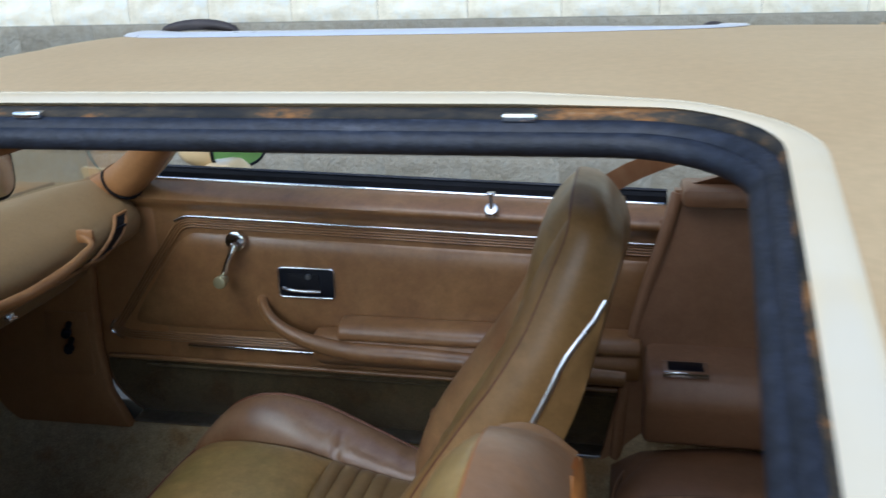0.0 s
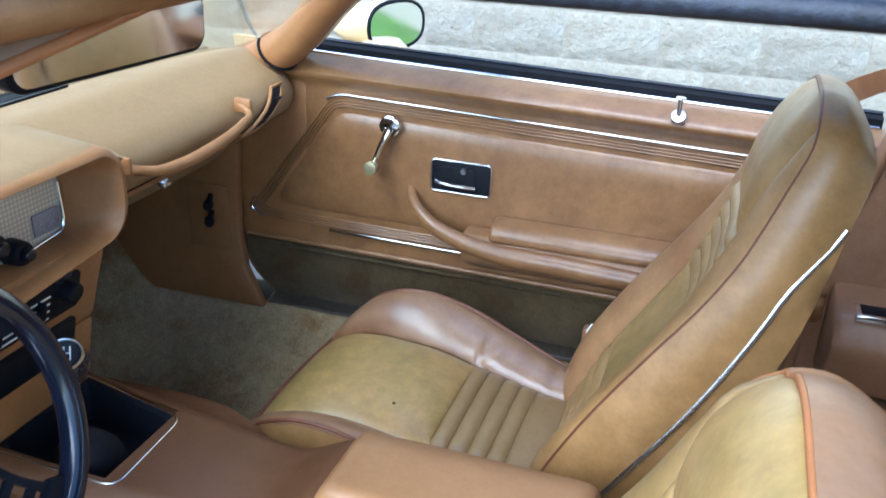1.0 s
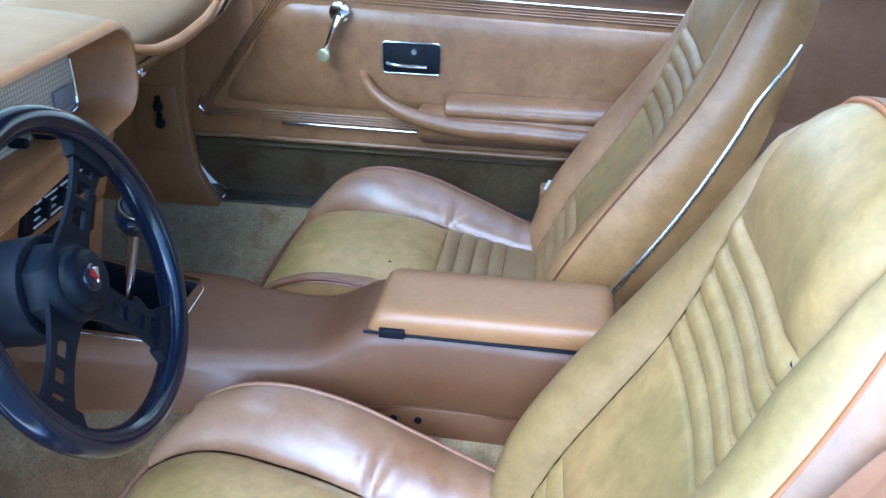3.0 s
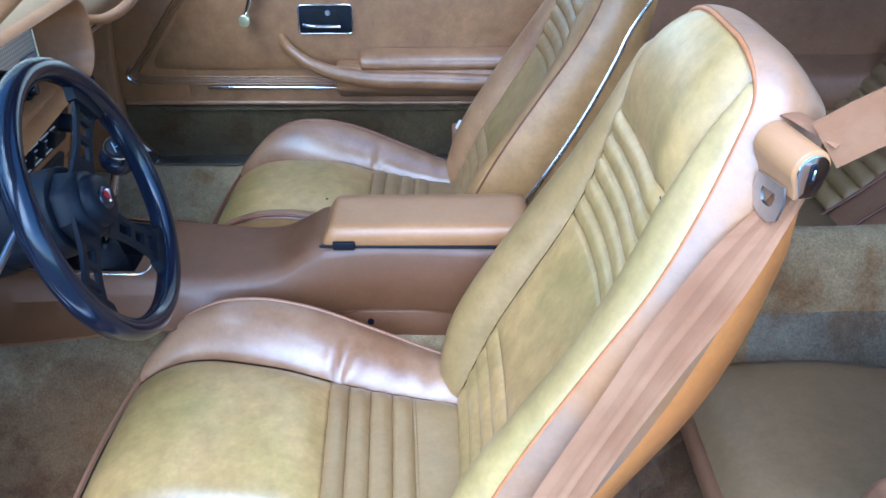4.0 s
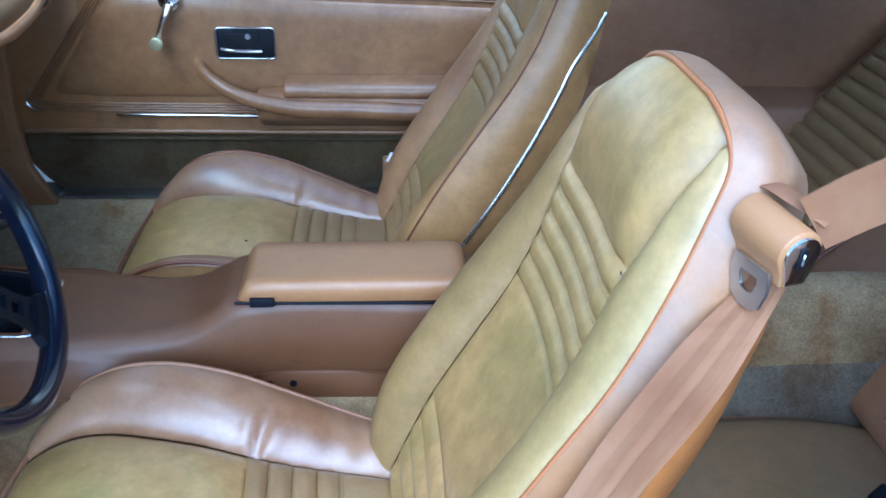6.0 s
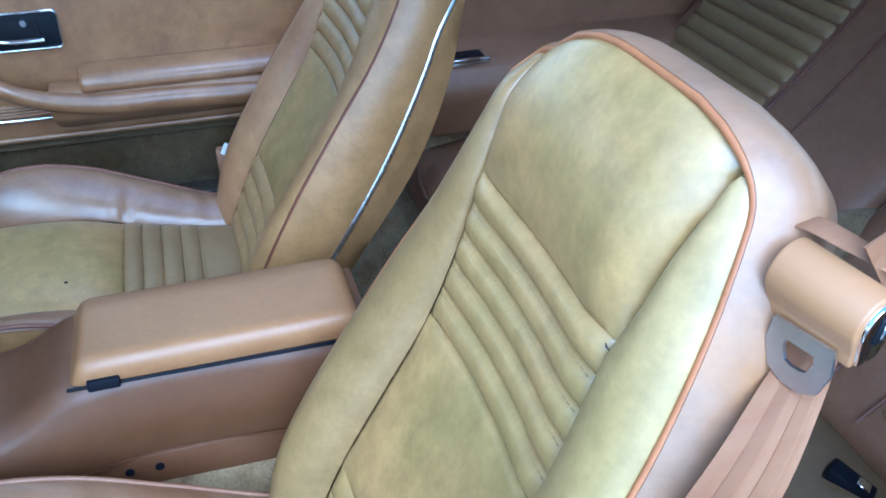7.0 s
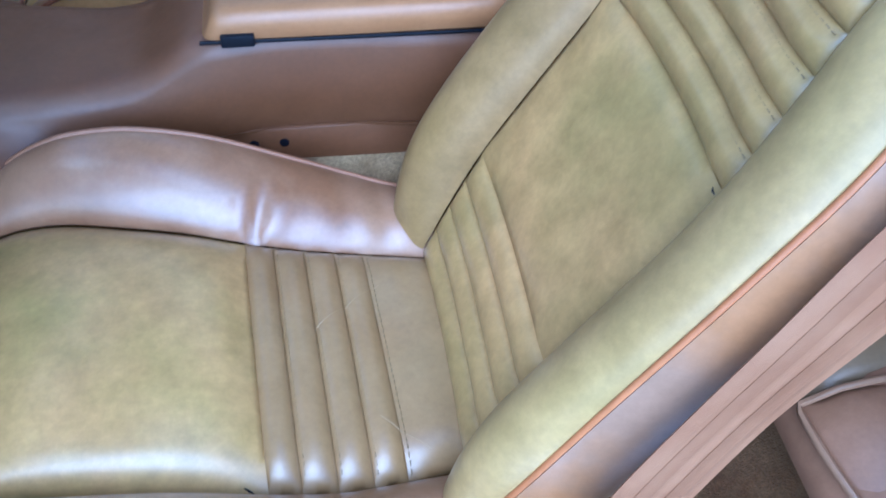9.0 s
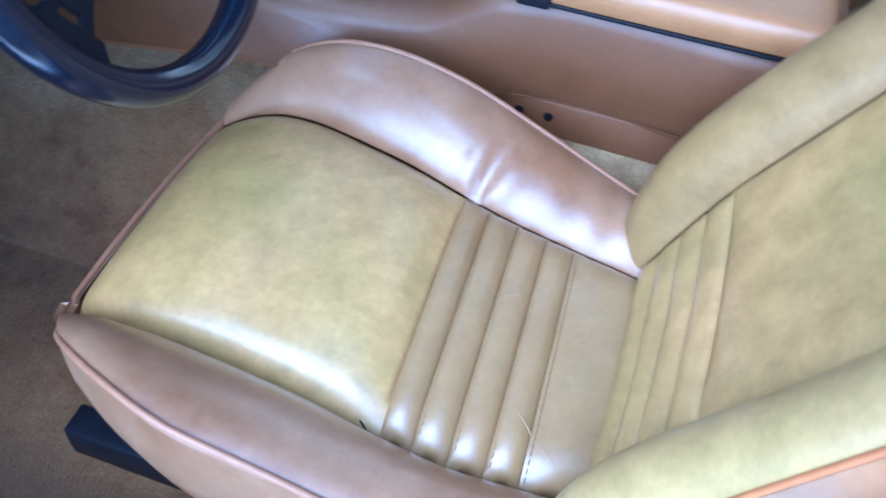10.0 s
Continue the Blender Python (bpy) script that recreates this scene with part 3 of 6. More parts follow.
def build_shell():
    """Floor pan, tunnel, sills, bulkheads, pillars, bonnet and outer skin."""
    # carpet: footwells, tunnel and rear floor as one moulded sheet
    xs, ys = np.linspace(-1.3, 1.0, 60), np.linspace(-0.70, 0.70, 70)
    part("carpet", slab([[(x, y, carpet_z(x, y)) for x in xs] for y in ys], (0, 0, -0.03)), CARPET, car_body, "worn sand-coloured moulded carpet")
    for side in (-1, 1):
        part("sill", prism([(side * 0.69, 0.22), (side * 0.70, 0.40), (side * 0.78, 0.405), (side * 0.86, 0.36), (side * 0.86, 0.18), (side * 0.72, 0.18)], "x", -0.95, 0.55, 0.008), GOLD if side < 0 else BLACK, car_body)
        part("sill_plate", rbox(-0.80, 0.30, side * 0.735 - 0.045, side * 0.735 + 0.045, 0.404, 0.412, 0.003), STEEL, car_body, "ribbed metal sill plate")
    part("firewall", rbox(-1.34, -1.28, -0.74, 0.74, 0.2, 0.93, 0.01), BLACK, car_body)
    part("floor_pan", rbox(-1.3, 2.0, -0.70, 0.70, 0.16, 0.20, 0.01), BLACK, car_body)
    # bonnet and cowl ahead of the windscreen
    hood_pts = [[(x, y, 0.925 - 0.05 * max(0, -1.2 - x) - 0.06 * (y / 0.8) ** 2) for x in np.linspace(-2.6, -1.16, 14)] for y in np.linspace(-0.80, 0.80, 14)]
    part("hood", slab(hood_pts, (0, 0, -0.03)), GOLD, car_body, "gold painted bonnet")
    part("cowl", rbox(-1.16, -1.05, -0.78, 0.78, 0.86, 0.905, 0.008), BLACK, car_body)
    for side in (-1, 1):
        fender = [[(x, side * (0.80 + 0.09 * s), 0.865 - 0.05 * max(0, -1.2 - x) - 0.45 * s * s) for x in np.linspace(-2.6, -0.95, 8)] for s in np.linspace(0, 1, 6)]
        part("fender", slab(fender, (0, 0, -0.02)), GOLD, car_body, "gold painted front wing")
        quarter = [[(x, side * (0.72 + 0.18 * math.sin(s * 1.5)), 0.955 - 0.6 * s) for x in np.linspace(0.60, 2.2, 8)] for s in np.linspace(0, 1, 8)]
        part("rear_quarter", slab(quarter, (0, side * 0.02, 0)), GOLD, car_body, "gold painted rear quarter")
    # nose, tail, boot lid, rear window and road wheels
    part("nose", slab([[(-2.6 - 0.10 * math.sin(math.pi * t), y, 0.855 - 0.06 * (y / 0.8) ** 2 - 0.55 * t) for y in np.linspace(-0.86, 0.86, 14)] for t in np.linspace(0, 1, 8)], (0.03, 0, 0)), GOLD, car_body, "gold painted nose")
    part("tail", slab([[(2.2 + 0.06 * math.sin(math.pi * t), y, 0.93 - 0.60 * t) for y in np.linspace(-0.86, 0.86, 12)] for t in np.linspace(0, 1, 8)], (-0.03, 0, 0)), GOLD, car_body, "gold painted tail")
    part("boot_lid", slab([[(x, y, 0.955 - 0.02 * (y / 0.75) ** 2 - 0.02 * (x - 1.6)) for x in np.linspace(1.55, 2.2, 8)] for y in np.linspace(-0.75, 0.75, 10)], (0, 0, -0.02)), GOLD, car_body, "gold painted boot lid")
    back = part("rear_window", slab([[(1.01 + 0.57 * t, y * (0.9 + 0.1 * t), 1.215 - 0.04 * y * y - 0.255 * t) for y in np.linspace(-0.60, 0.60, 10)] for t in np.linspace(0, 1, 5)], 0.005), GLASS, car_body, "clear rear window")
    back.visible_shadow = False
    for x in (-1.62, 1.12):
        for side in (-1, 1):
            c = np.array((x, side * 0.80, 0.325))
            ring = [c + 0.255 * np.array((math.cos(a), 0, math.sin(a))) for a in np.linspace(0, 2 * math.pi, 41)[:-1]]
            tyre = part("wheel", tube(ring, 0.072, 12, True, 1.0, (0, 1, 0)), RUBBER, car_body, "black rubber tyre on a gold wheel")
            part("rim", rod(c + (0, side * 0.02, 0), c + (0, side * 0.055, 0), 0.195, 0.175, 28, 0.01), GOLD, tyre)
            part("hub_cap", rod(c + (0, side * 0.05, 0), c + (0, side * 0.07, 0), 0.06, 0.045, 20, 0.006), CHROME, tyre)
    # windscreen pillars: painted outside, rubber seal, camel trim inside
    near = np.array(smooth_path([(-0.80, -0.79, 0.725), (-0.525, -0.667, 0.986), (-0.390, -0.607, 1.113), (-0.308, -0.570, 1.186), (-0.255, -0.53, 1.212)], 26))
    pillar = part("pillar", tube(near + np.array((-0.034, -0.009, 0.034)), 0.0235, 16), GOLD, car_body, "gold painted windscreen pillar")
    part("door_seal", tube(near + np.array((-0.0125, -0.004, 0.0125)), 0.0098, 12), MATTE_BLACK, pillar, "black rubber door seal")
    part("pillar_trim", tube(near, 0.0100, 12), PLASTIC, pillar, "camel plastic pillar trim")
    far = np.array(smooth_path([(-0.86, 0.715, 0.90), (-0.715, 0.672, 0.965), (-0.590, 0.610, 1.070), (-0.46, 0.56, 1.165), (-0.38, 0.52, 1.205)], 24))
    pillar = part("pillar", tube(far + np.array((0.010, 0.036, -0.004)), 0.022, 12), GOLD, car_body, "gold painted windscreen pillar")
    part("door_seal", tube(far + np.array((0.012, 0.032, -0.004)), 0.014, 10), RUBBER, pillar, "black rubber door seal")
    part("pillar_trim", tube(far, [0.042 - 0.014 * i / 23 for i in range(24)], 14), PLASTIC, pillar, "camel plastic pillar trim")
    foot, way = Vector((-0.738, 0.680, 0.952)), Vector((0.125, -0.060, 0.105)).normalized()
    q = way.to_track_quat("Z", "Y").to_matrix()
    part("base_gap", tube([foot + q @ Vector((0.0405 * math.cos(a), 0.0405 * math.sin(a), 0)) for a in np.linspace(0, 2 * math.pi, 33)[:-1]], 0.0032, 6, True), MATTE_BLACK, pillar, "dark gap under the pillar trim")
    part("header", prism([(-0.47, 1.175), (-0.44, 1.218), (-0.37, 1.212), (-0.36, 1.178), (-0.40, 1.16)], "y", -0.56, 0.56, 0.012), PLASTIC, car_body, "camel header trim")
    glass = [[(-1.0 + 0.56 * s + 0.10 * (abs(y) / 0.7) ** 3, y * (1 - 0.18 * s), 0.90 + 0.30 * s) for y in np.linspace(-0.70, 0.70, 15)] for s in np.linspace(0, 1, 8)]
    g = part("windscreen", slab(glass, 0.005), GLASS, car_body, "clear laminated windscreen")
    g.visible_shadow = False
    part("windscreen_seal", tube([(-0.925 + 0.05 * (abs(y) / 0.7) ** 3, y, 0.945) for y in np.linspace(-0.66, 0.66, 15)], 0.009, 8), RUBBER, car_body)
    # kick panel with two pull knobs
    kick = part("kick_panel", prism([(-1.25, 0.39), (-0.80, 0.395), (-0.812, 0.42), (-0.840, 0.48), (-0.849, 0.573), (-0.846, 0.68), (-0.835, 0.80), (-0.80, 0.90), (-1.25, 0.90)], "y", 0.675, 0.70, 0.006), PLASTIC, car_body, "camel plastic kick panel")
    part("vent_recess", rbox(-0.965, -0.865, 0.670, 0.678, 0.52, 0.665, 0.004), PLASTIC, kick)
    for z in (0.640, 0.604):
        knob = part("pull_knob", rod((-0.905, 0.668, z), (-0.888, 0.632, z - 0.005), 0.006, 0.005), BLACK, kick)
        part("knob_cap", rod((-0.890, 0.637, z - 0.004), (-0.884, 0.623, z - 0.006), 0.0105, 0.0095, bevel=0.002), BLACK, knob)
    part("kick_panel", prism([(-1.25, 0.24), (-0.80, 0.30), (-0.815, 0.50), (-0.845, 0.80), (-1.25, 0.86)], "y", -0.70, -0.675, 0.006), PLASTIC, car_body, "camel plastic kick panel")
    for side in (-1, 1):
        part("hinge_pillar", rbox(-1.20, -0.70 if side > 0 else -0.90, side * 0.745 - 0.033, side * 0.745 + 0.033, 0.20 if side < 0 else 0.55, 0.925, 0.006), GOLD if side < 0 else PLASTIC, car_body)
    for side in (-1, 1):
        part("door_jamb", rbox(0.300, 0.345, side * 0.745 - 0.055, side * 0.745 + 0.055, 0.20, 0.900, 0.006), DARK_VINYL, car_body)
    # rear trims: side panels with arm ledge, bulkhead and parcel shelf
    for side in (-1, 1):
        pts = [[(0.325 - 0.21 * (0.955 - z) * min(1.0, (1.35 - x) / 0.9) + (x - 0.325), side * (0.685 - 0.015 * math.sin(3.1 * (z - 0.4) / 0.55)), z) for x in np.linspace(0.325, 1.35, 14)] for z in np.linspace(0.30, 0.955, 12)]
        trim = part("side_trim", slab(pts, (0, side * 0.02, 0)), DARK_VINYL, car_body, "brown moulded rear side trim")
        part("trim_lip", tube(smooth_path([(0.240, side * 0.68, 0.42), (0.251, side * 0.68, 0.56), (0.271, side * 0.68, 0.713), (0.318, side * 0.68, 0.90), (0.330, side * 0.685, 0.95)], 14), 0.012, 8), DARK_VINYL, trim)
        part("top_cap", rbox(0.335, 1.30, side * 0.70 - 0.05, side * 0.70 + 0.05, 0.93, 0.965, 0.012), DARK_VINYL, trim)
        part("arm_ledge", prism([(side * 0.69, 0.50), (side * 0.69, 0.672), (side * 0.575, 0.655), (side * 0.555, 0.60), (side * 0.60, 0.50)], "x", 0.285, 0.95, 0.014), DARK_VINYL, trim)
        tray = part("ashtray", rbox(0.314, 0.392, side * 0.592 - 0.024, side * 0.592 + 0.024, 0.650, 0.6625, 0.002), CHROME, trim, "bright framed ashtray")
        part("tray_lid", rbox(0.323, 0.383, side * 0.592 - 0.017, side * 0.592 + 0.017, 0.655, 0.6637, 0.001), BLACK, tray)
        part("upper_quarter", slab([[(0.34 + s * 0.5 + 0.55 * t, side * (0.70 - 0.16 * s), 0.96 + 0.19 * s) for t in np.linspace(0, 1, 5)] for s in np.linspace(0, 1, 6)], (0, side * 0.02, 0)), DARK_VINYL, trim)
    part("bulkhead", prism([(1.12, 0.3), (1.30, 0.92), (1.36, 0.92), (1.20, 0.3)], "y", -0.68, 0.68, 0.01), DARK_VINYL, car_body)
    part("parcel_shelf", rbox(1.2, 1.9, -0.68, 0.68, 0.90, 0.93, 0.01), DARK_VINYL, car_body)
    hump = [[(x, 0.015 + 0.118 * u, 0.25 + (0.285 + 0.02 * (x - 0.33)) * (1 - abs(u) ** 4.5) ** 0.6 * min(1.0, ((x - 0.29) / 0.05) ** 0.5 if x > 0.29 else 0.0)) for u in np.sin(np.linspace(-1.57, 1.57, 25))] for x in np.linspace(0.292, 1.1, 24)]
    part("rear_hump", slab(hump, 0.006), HUMP_CARPET, car_body, "grey-green carpet over the rear tunnel")


# ---- seats ----
BACK_Z0, BACK_Z1 = 0.455, 1.034
back_x = knots([0.455, 0.52, 0.585, 0.67, 0.75, 0.82, 0.89, 0.95, 0.995, 1.034], [-0.100, -0.075, -0.047, -0.001, 0.041, 0.064, 0.080, 0.095, 0.112, 0.140])
back_w = knots([0.455, 0.55, 0.66, 0.77, 0.83, 0.90, 0.955, 0.980, 0.998, 1.010, 1.022, 1.030, 1.034], [0.182, 0.196, 0.199, 0.193, 0.186, 0.173, 0.159, 0.151, 0.144, 0.136, 0.120, 0.100, 0.080])
pipe_x = knots([0.455, 0.53, 0.66, 0.765, 0.826, 0.90, 0.96, 0.995, 1.034], [-0.118, -0.093, -0.035, 0.027, 0.066, 0.104, 0.130, 0.143, 0.144])
seam_w = knots([0.455, 0.585, 0.75, 0.885, 0.945, 0.985, 1.010, 1.034], [0.122, 0.122, 0.118, 0.116, 0.121, 0.125, 0.127, 0.150])
rear_x = knots([0.455, 0.55, 0.685, 0.787, 0.905, 0.97, 1.0, 1.034], [0.00, 0.050, 0.128, 0.166, 0.190, 0.204, 0.206, 0.204])
swell_x = knots([0.455, 0.55, 0.70, 0.80, 0.90, 0.96, 1.034], [0.016, 0.036, 0.027, 0.017, 0.007, 0.002, 0.0])
chrome_f = knots([0.455, 0.60, 0.75, 0.83, 0.865, 0.890, 0.908, 0.925], [0.60, 0.61, 0.62, 0.63, 0.66, 0.77, 0.92, 1.0])
cush_w = knots([-0.556, -0.553, -0.545, -0.53, -0.505, -0.47, -0.40, -0.32, -0.22, -0.13, -0.05], [0.172, 0.182, 0.195, 0.204, 0.211, 0.216, 0.220, 0.221, 0.216, 0.206, 0.194])
cush_pipe = knots([-0.556, -0.54, -0.50, -0.45, -0.40, -0.32, -0.22, -0.13, -0.05], [0.462, 0.482, 0.528, 0.556, 0.563, 0.550, 0.512, 0.478, 0.458])
cush_mid = knots([-0.556, -0.54, -0.50, -0.45, -0.40, -0.32, -0.266, -0.20, -0.13, -0.05], [0.462, 0.474, 0.495, 0.506, 0.508, 0.502, 0.490, 0.476, 0.464, 0.452])
seam_in = knots([-0.556, -0.477, -0.365, -0.266, -0.13, -0.05], [0.160, 0.162, 0.143, 0.127, 0.119, 0.114])
seam_out = knots([-0.556, -0.50, -0.414, -0.312, -0.256, -0.204, -0.148, -0.05], [0.121, 0.123, 0.126, 0.131, 0.134, 0.134, 0.126, 0.112])
seam_both = knots([-0.556, -0.50, -0.40, -0.266, -0.13, -0.05], [0.150, 0.149, 0.141, 0.133, 0.126, 0.120])


def bucket_seat(y0, lean, rise, main, far_wing, side_mat, cord, label):
    """A high-back bucket seat in ribbed and plain vinyl; lean: how far the top of the back lies further aft."""
    seat = thing("bucket_seat", label, "seat", (-0.25, y0, 0.26), group="front bucket seats")

    def tilt(p):
        x, y, z = p
        z = z - 0.125 * max(0.0, z - 0.95)
        high = z + rise * max(0.0, (z - 0.89) / 0.144) - 0.020 * min(1.7, (max(0.0, y) / 0.09) ** 2) * max(0.0, (z - 0.95) / 0.070)
        return (x + lean * (z - 0.47), y0 + y, high)

    def back(y, z):
        """The front of the back at a height."""
        a, w = abs(y), back_w(z)
        s = min(seam_w(z), w)
        x = back_x(z) + (pipe_x(z) - back_x(z)) * min(1.0, a / w) ** 4
        if a < s:
            x += 0.0075 * (1 - (a / s) ** 2) * min(1.0, max(0.18, (0.965 - z) / 0.08), max(0.2, (z - 0.56) / 0.10))
        crown = (0.004 + 0.010 * min(1.0, max(0.0, (z - 0.885) / 0.03))) * (1.0 if y < 0 else 0.35)
        if a <= s + 1e-6:
            x += crown * min(1.0, max(0.0, (0.032 - (s - a)) / 0.032)) ** 1.25
        elif w - s > 0.004:
            x += crown * max(0.0, 1 - (a - s) / (w - s) / 0.5) ** 2
            x -= (0.70 if lean else 1.0) * swell_x(z) * math.sin(math.pi * min(1.0, (a - s) / (w - s))) ** 0.75
        return tilt((x, y, z))

    def back_panel(name, z0, z1, puff, dip, material, parent, nu=20, nv=12, pu=8.0, pv=8.0):
        def s(a, b):
            z = z0 + (z1 - z0) * b
            return back(min(seam_w(z), back_w(z)) * (2 * a - 1), z)
        return part(name, pillow(s, nu, nv, puff, dip, pu, pv), material, parent)

    rest = part("backrest", slab([[tilt((min(rear_x(z) - 0.02, back_x(z) + 0.03), back_w(z) * 0.9 * u, z)) for u in np.linspace(-1, 1, 6)] for z in np.linspace(0.46, 0.955, 10)], (0.015, 0, 0)), SEAT_SIDE, seat, "padded high back with ribbed centre")
    # channels at the foot, plain panel, five channels, plain head panel
    for a, b in zip((0.458, 0.490, 0.521, 0.553), (0.490, 0.521, 0.553, 0.585)):
        back_panel("rib", a, b, 0.006, 0.0015, main, rest, 20, 7, 14.0, 2.0)
    back_panel("lower_panel", 0.585, 0.752, 0.005, 0.001, OLIVE, rest, 22, 14, 10.0, 8.0)
    for i in range(5):
        back_panel("rib", 0.752 + 0.0276 * i, 0.752 + 0.0276 * (i + 1), 0.0065, 0.0015, main, rest, 22, 8, 16.0, 2.2)
    back_panel("head_panel", 0.890, 1.034, 0.005, 0.001, main, rest, 22, 16, 12.0, 8.0)
    for side in (-1, 1):
        def wing(a, b, side=side):
            z = 0.425 + (1.009 - 0.425) * b
            w = back_w(z)
            s = min(seam_w(z), w - 0.001)
            return back(side * (s + (w - s) * a), z)
        part("side_bolster", pillow(wing, 14, 44, 0.003, 0.001, 6.0, 30.0, 0.005), far_wing if side > 0 else CAMEL if lean else LIT_OLIVE, rest, "rolled vinyl bolster")
    # piping round the front edge, side walls and rear shell
    zs = list(np.linspace(0.458, 0.985, 36)) + list(np.linspace(0.995, 1.034, 8))
    edge = [(-1, z) for z in zs] + [(u, 1.034) for u in np.linspace(-0.8, 0.8, 7)] + [(1, z) for z in zs[::-1]]
    front = [tilt((pipe_x(z), u * back_w(z), z)) for u, z in edge]
    part("piping", tube(front, 0.0040 if lean else 0.0031, 8), cord, rest, "raised coral-tan piping")

    def wall_point(u, z, f):
        tuck = 0.0 if lean else 0.22 * min(1.0, max(0.0, (0.90 - z) / 0.08))
        out = 1 + 0.07 * math.sin(math.pi * min(1, f * 1.1)) - 0.10 * f * f - tuck * max(0.0, f - 0.30) ** 1.3
        x = pipe_x(z) + (rear_x(z) + (0.0 if lean else 0.012 * min(1.0, max(0.0, (0.90 - z) / 0.06))) - pipe_x(z)) * f
        return tilt((x, u * back_w(z) * out, z - 0.042 * f ** 2.6 * max(0.0, (z - 0.93) / 0.104) ** 1.4))

    def limit(z):
        return chrome_f(z) if z < 0.925 else 1.0
    part("side_wall", slab([[wall_point(u, z, limit(z) * f) for u, z in edge] for f in np.linspace(0, 1, 9)], 0.004), side_mat, rest, "tan vinyl side wall")
    low = [(-1, z) for z in np.linspace(0.458, 0.924, 26)]
    for side in ((-1, 1) if lean else (1,)):
        part("chrome_strip", tube([Vector(wall_point(side, z, limit(z))) + Vector((0, side * 0.002, 0)) for _, z in low[2:]], 0.0048, 8), BRIGHT, rest, "thin bright chrome strip")
    shell_rows = []
    for _, z in [(0, v) for v in np.linspace(0.44, 1.034, 30)]:
        f0 = limit(max(z, 0.458))
        row = [wall_point(-1, max(z, 0.458), f0 + (1 - f0) * k) for k in (0, 0.5, 1)]
        r = wall_point(-1, max(z, 0.458), 1)
        half = y0 - r[1]
        row += [(r[0] + 0.012 * (1 - u * u) * min(1.0, (1.034 - z) / 0.05), y0 + u * half, r[2]) for u in np.linspace(-0.85, 0.85, 9)]
        row += [wall_point(1, max(z, 0.458), f0 + (1 - f0) * k) for k in (1, 0.5, 0)]
        shell_rows.append([(p[0], p[1], p[2] if z > 0.458 else z) for p in row])
    part("back_shell", slab(shell_rows, (0.004, 0, 0)), side_mat if lean else SHELL, rest, "moulded camel plastic back shell")

    # cushion
    def width(x, side):
        cut, reach = (0.034, 0.09) if lean else (0.072, 0.19)
        return cush_w(x) - (cut * max(0.0, 1 - (x + 0.556) / reach) ** 1.5 if side < 0 else 0.0)

    def cush_seam(x, side):
        return min(seam_both(x) if lean else seam_out(x) if side < 0 else seam_in(x), width(x, side) - 0.004)

    def top(y, x):
        a, w = abs(y), width(x, y)
        s = cush_seam(x, y)
        edge = 0.013 if y < 0 else 0.005
        if a <= s:
            turn = max(0.0, (0.026 - (s - a)) / 0.026)
            return (x, y0 + y, cush_mid(x) + 0.004 * (1 - (a / s) ** 2) - edge * turn ** 1.25)
        k = min(1.0, (a - s) / (w - s))
        fold = 0.0
        if y > 0:
            fold = (0.006 * math.exp(-((x + 0.279 - 0.02 * k) / 0.006) ** 2) - 0.010 * math.exp(-((x + 0.267 - 0.03 * k) / 0.006) ** 2) + 0.004 * math.exp(-((x + 0.252 - 0.06 * k) / 0.007) ** 2)) * max(0.0, 1 - k / 0.6) ** 0.6
            fold += 0.002 * math.sin(x * 150) * math.exp(-((x + 0.13) / 0.06) ** 2) * (1 - k) * k * 4
        return (x, y0 + y, cush_mid(x) + (cush_pipe(x) - cush_mid(x)) * k ** 0.8 + 0.010 * math.sin(math.pi * k) - edge * max(0.0, 1 - k / 0.4) ** 2 + fold)

    base = part("cushion", prism([(-0.47, 0.40), (-0.46, 0.44), (-0.06, 0.43), (-0.04, 0.34), (-0.45, 0.33)], "y", y0 - 0.155, y0 + 0.165, 0.01), SEAT_SIDE, seat, "deep cushion with a ribbed rear half")
    def cushion_panel(name, x0, x1, puff, dip, material, nu, nv, pu, pv):
        def s(a, b):
            x = x0 + (x1 - x0) * b
            u = 2 * a - 1
            x = min(-0.06, x - (0.0 if lean else 0.0075) * u * min(1.0, max(0.0, (x + 0.50) / 0.23)))
            return top(cush_seam(x, u) * u, x)
        return part(name, pillow(s, nu, nv, puff, dip, pu, pv, 0.02, (0, 0, 1)), material, base)
    cushion_panel("front_panel", -0.556, -0.266, 0.014, 0.002, OLIVE if lean else SEAT_PAD, 34, 30, 3.6, 6.0)
    for a, b in zip((-0.266, -0.240, -0.211, -0.182, -0.154), (-0.240, -0.211, -0.182, -0.154, -0.075)):
        cushion_panel("rib", a, b, 0.0055, 0.001, RIB, 20, 8, 14.0, 2.2)
    for side in (-1, 1):
        def bol(a, b, side=side):
            x = -0.554 + (-0.06 + 0.554) * b
            w = width(x, side)
            s = cush_seam(x, side)
            return top(side * (s + (w - s) * a), x)
        part("bolster", pillow(bol, 16, 84, 0.003, 0.001, 6.0, 30.0, 0.008, (0, 0, 1)), TAN, base, "raised tan vinyl bolster")
    for y in (-0.140, 0.105):
        part("seat_track", rbox(-0.600, -0.12, y0 + y, y0 + y + 0.035, 0.238, 0.285, 0.004), BLACK, seat, "black steel seat track")
    verts, faces = [], []

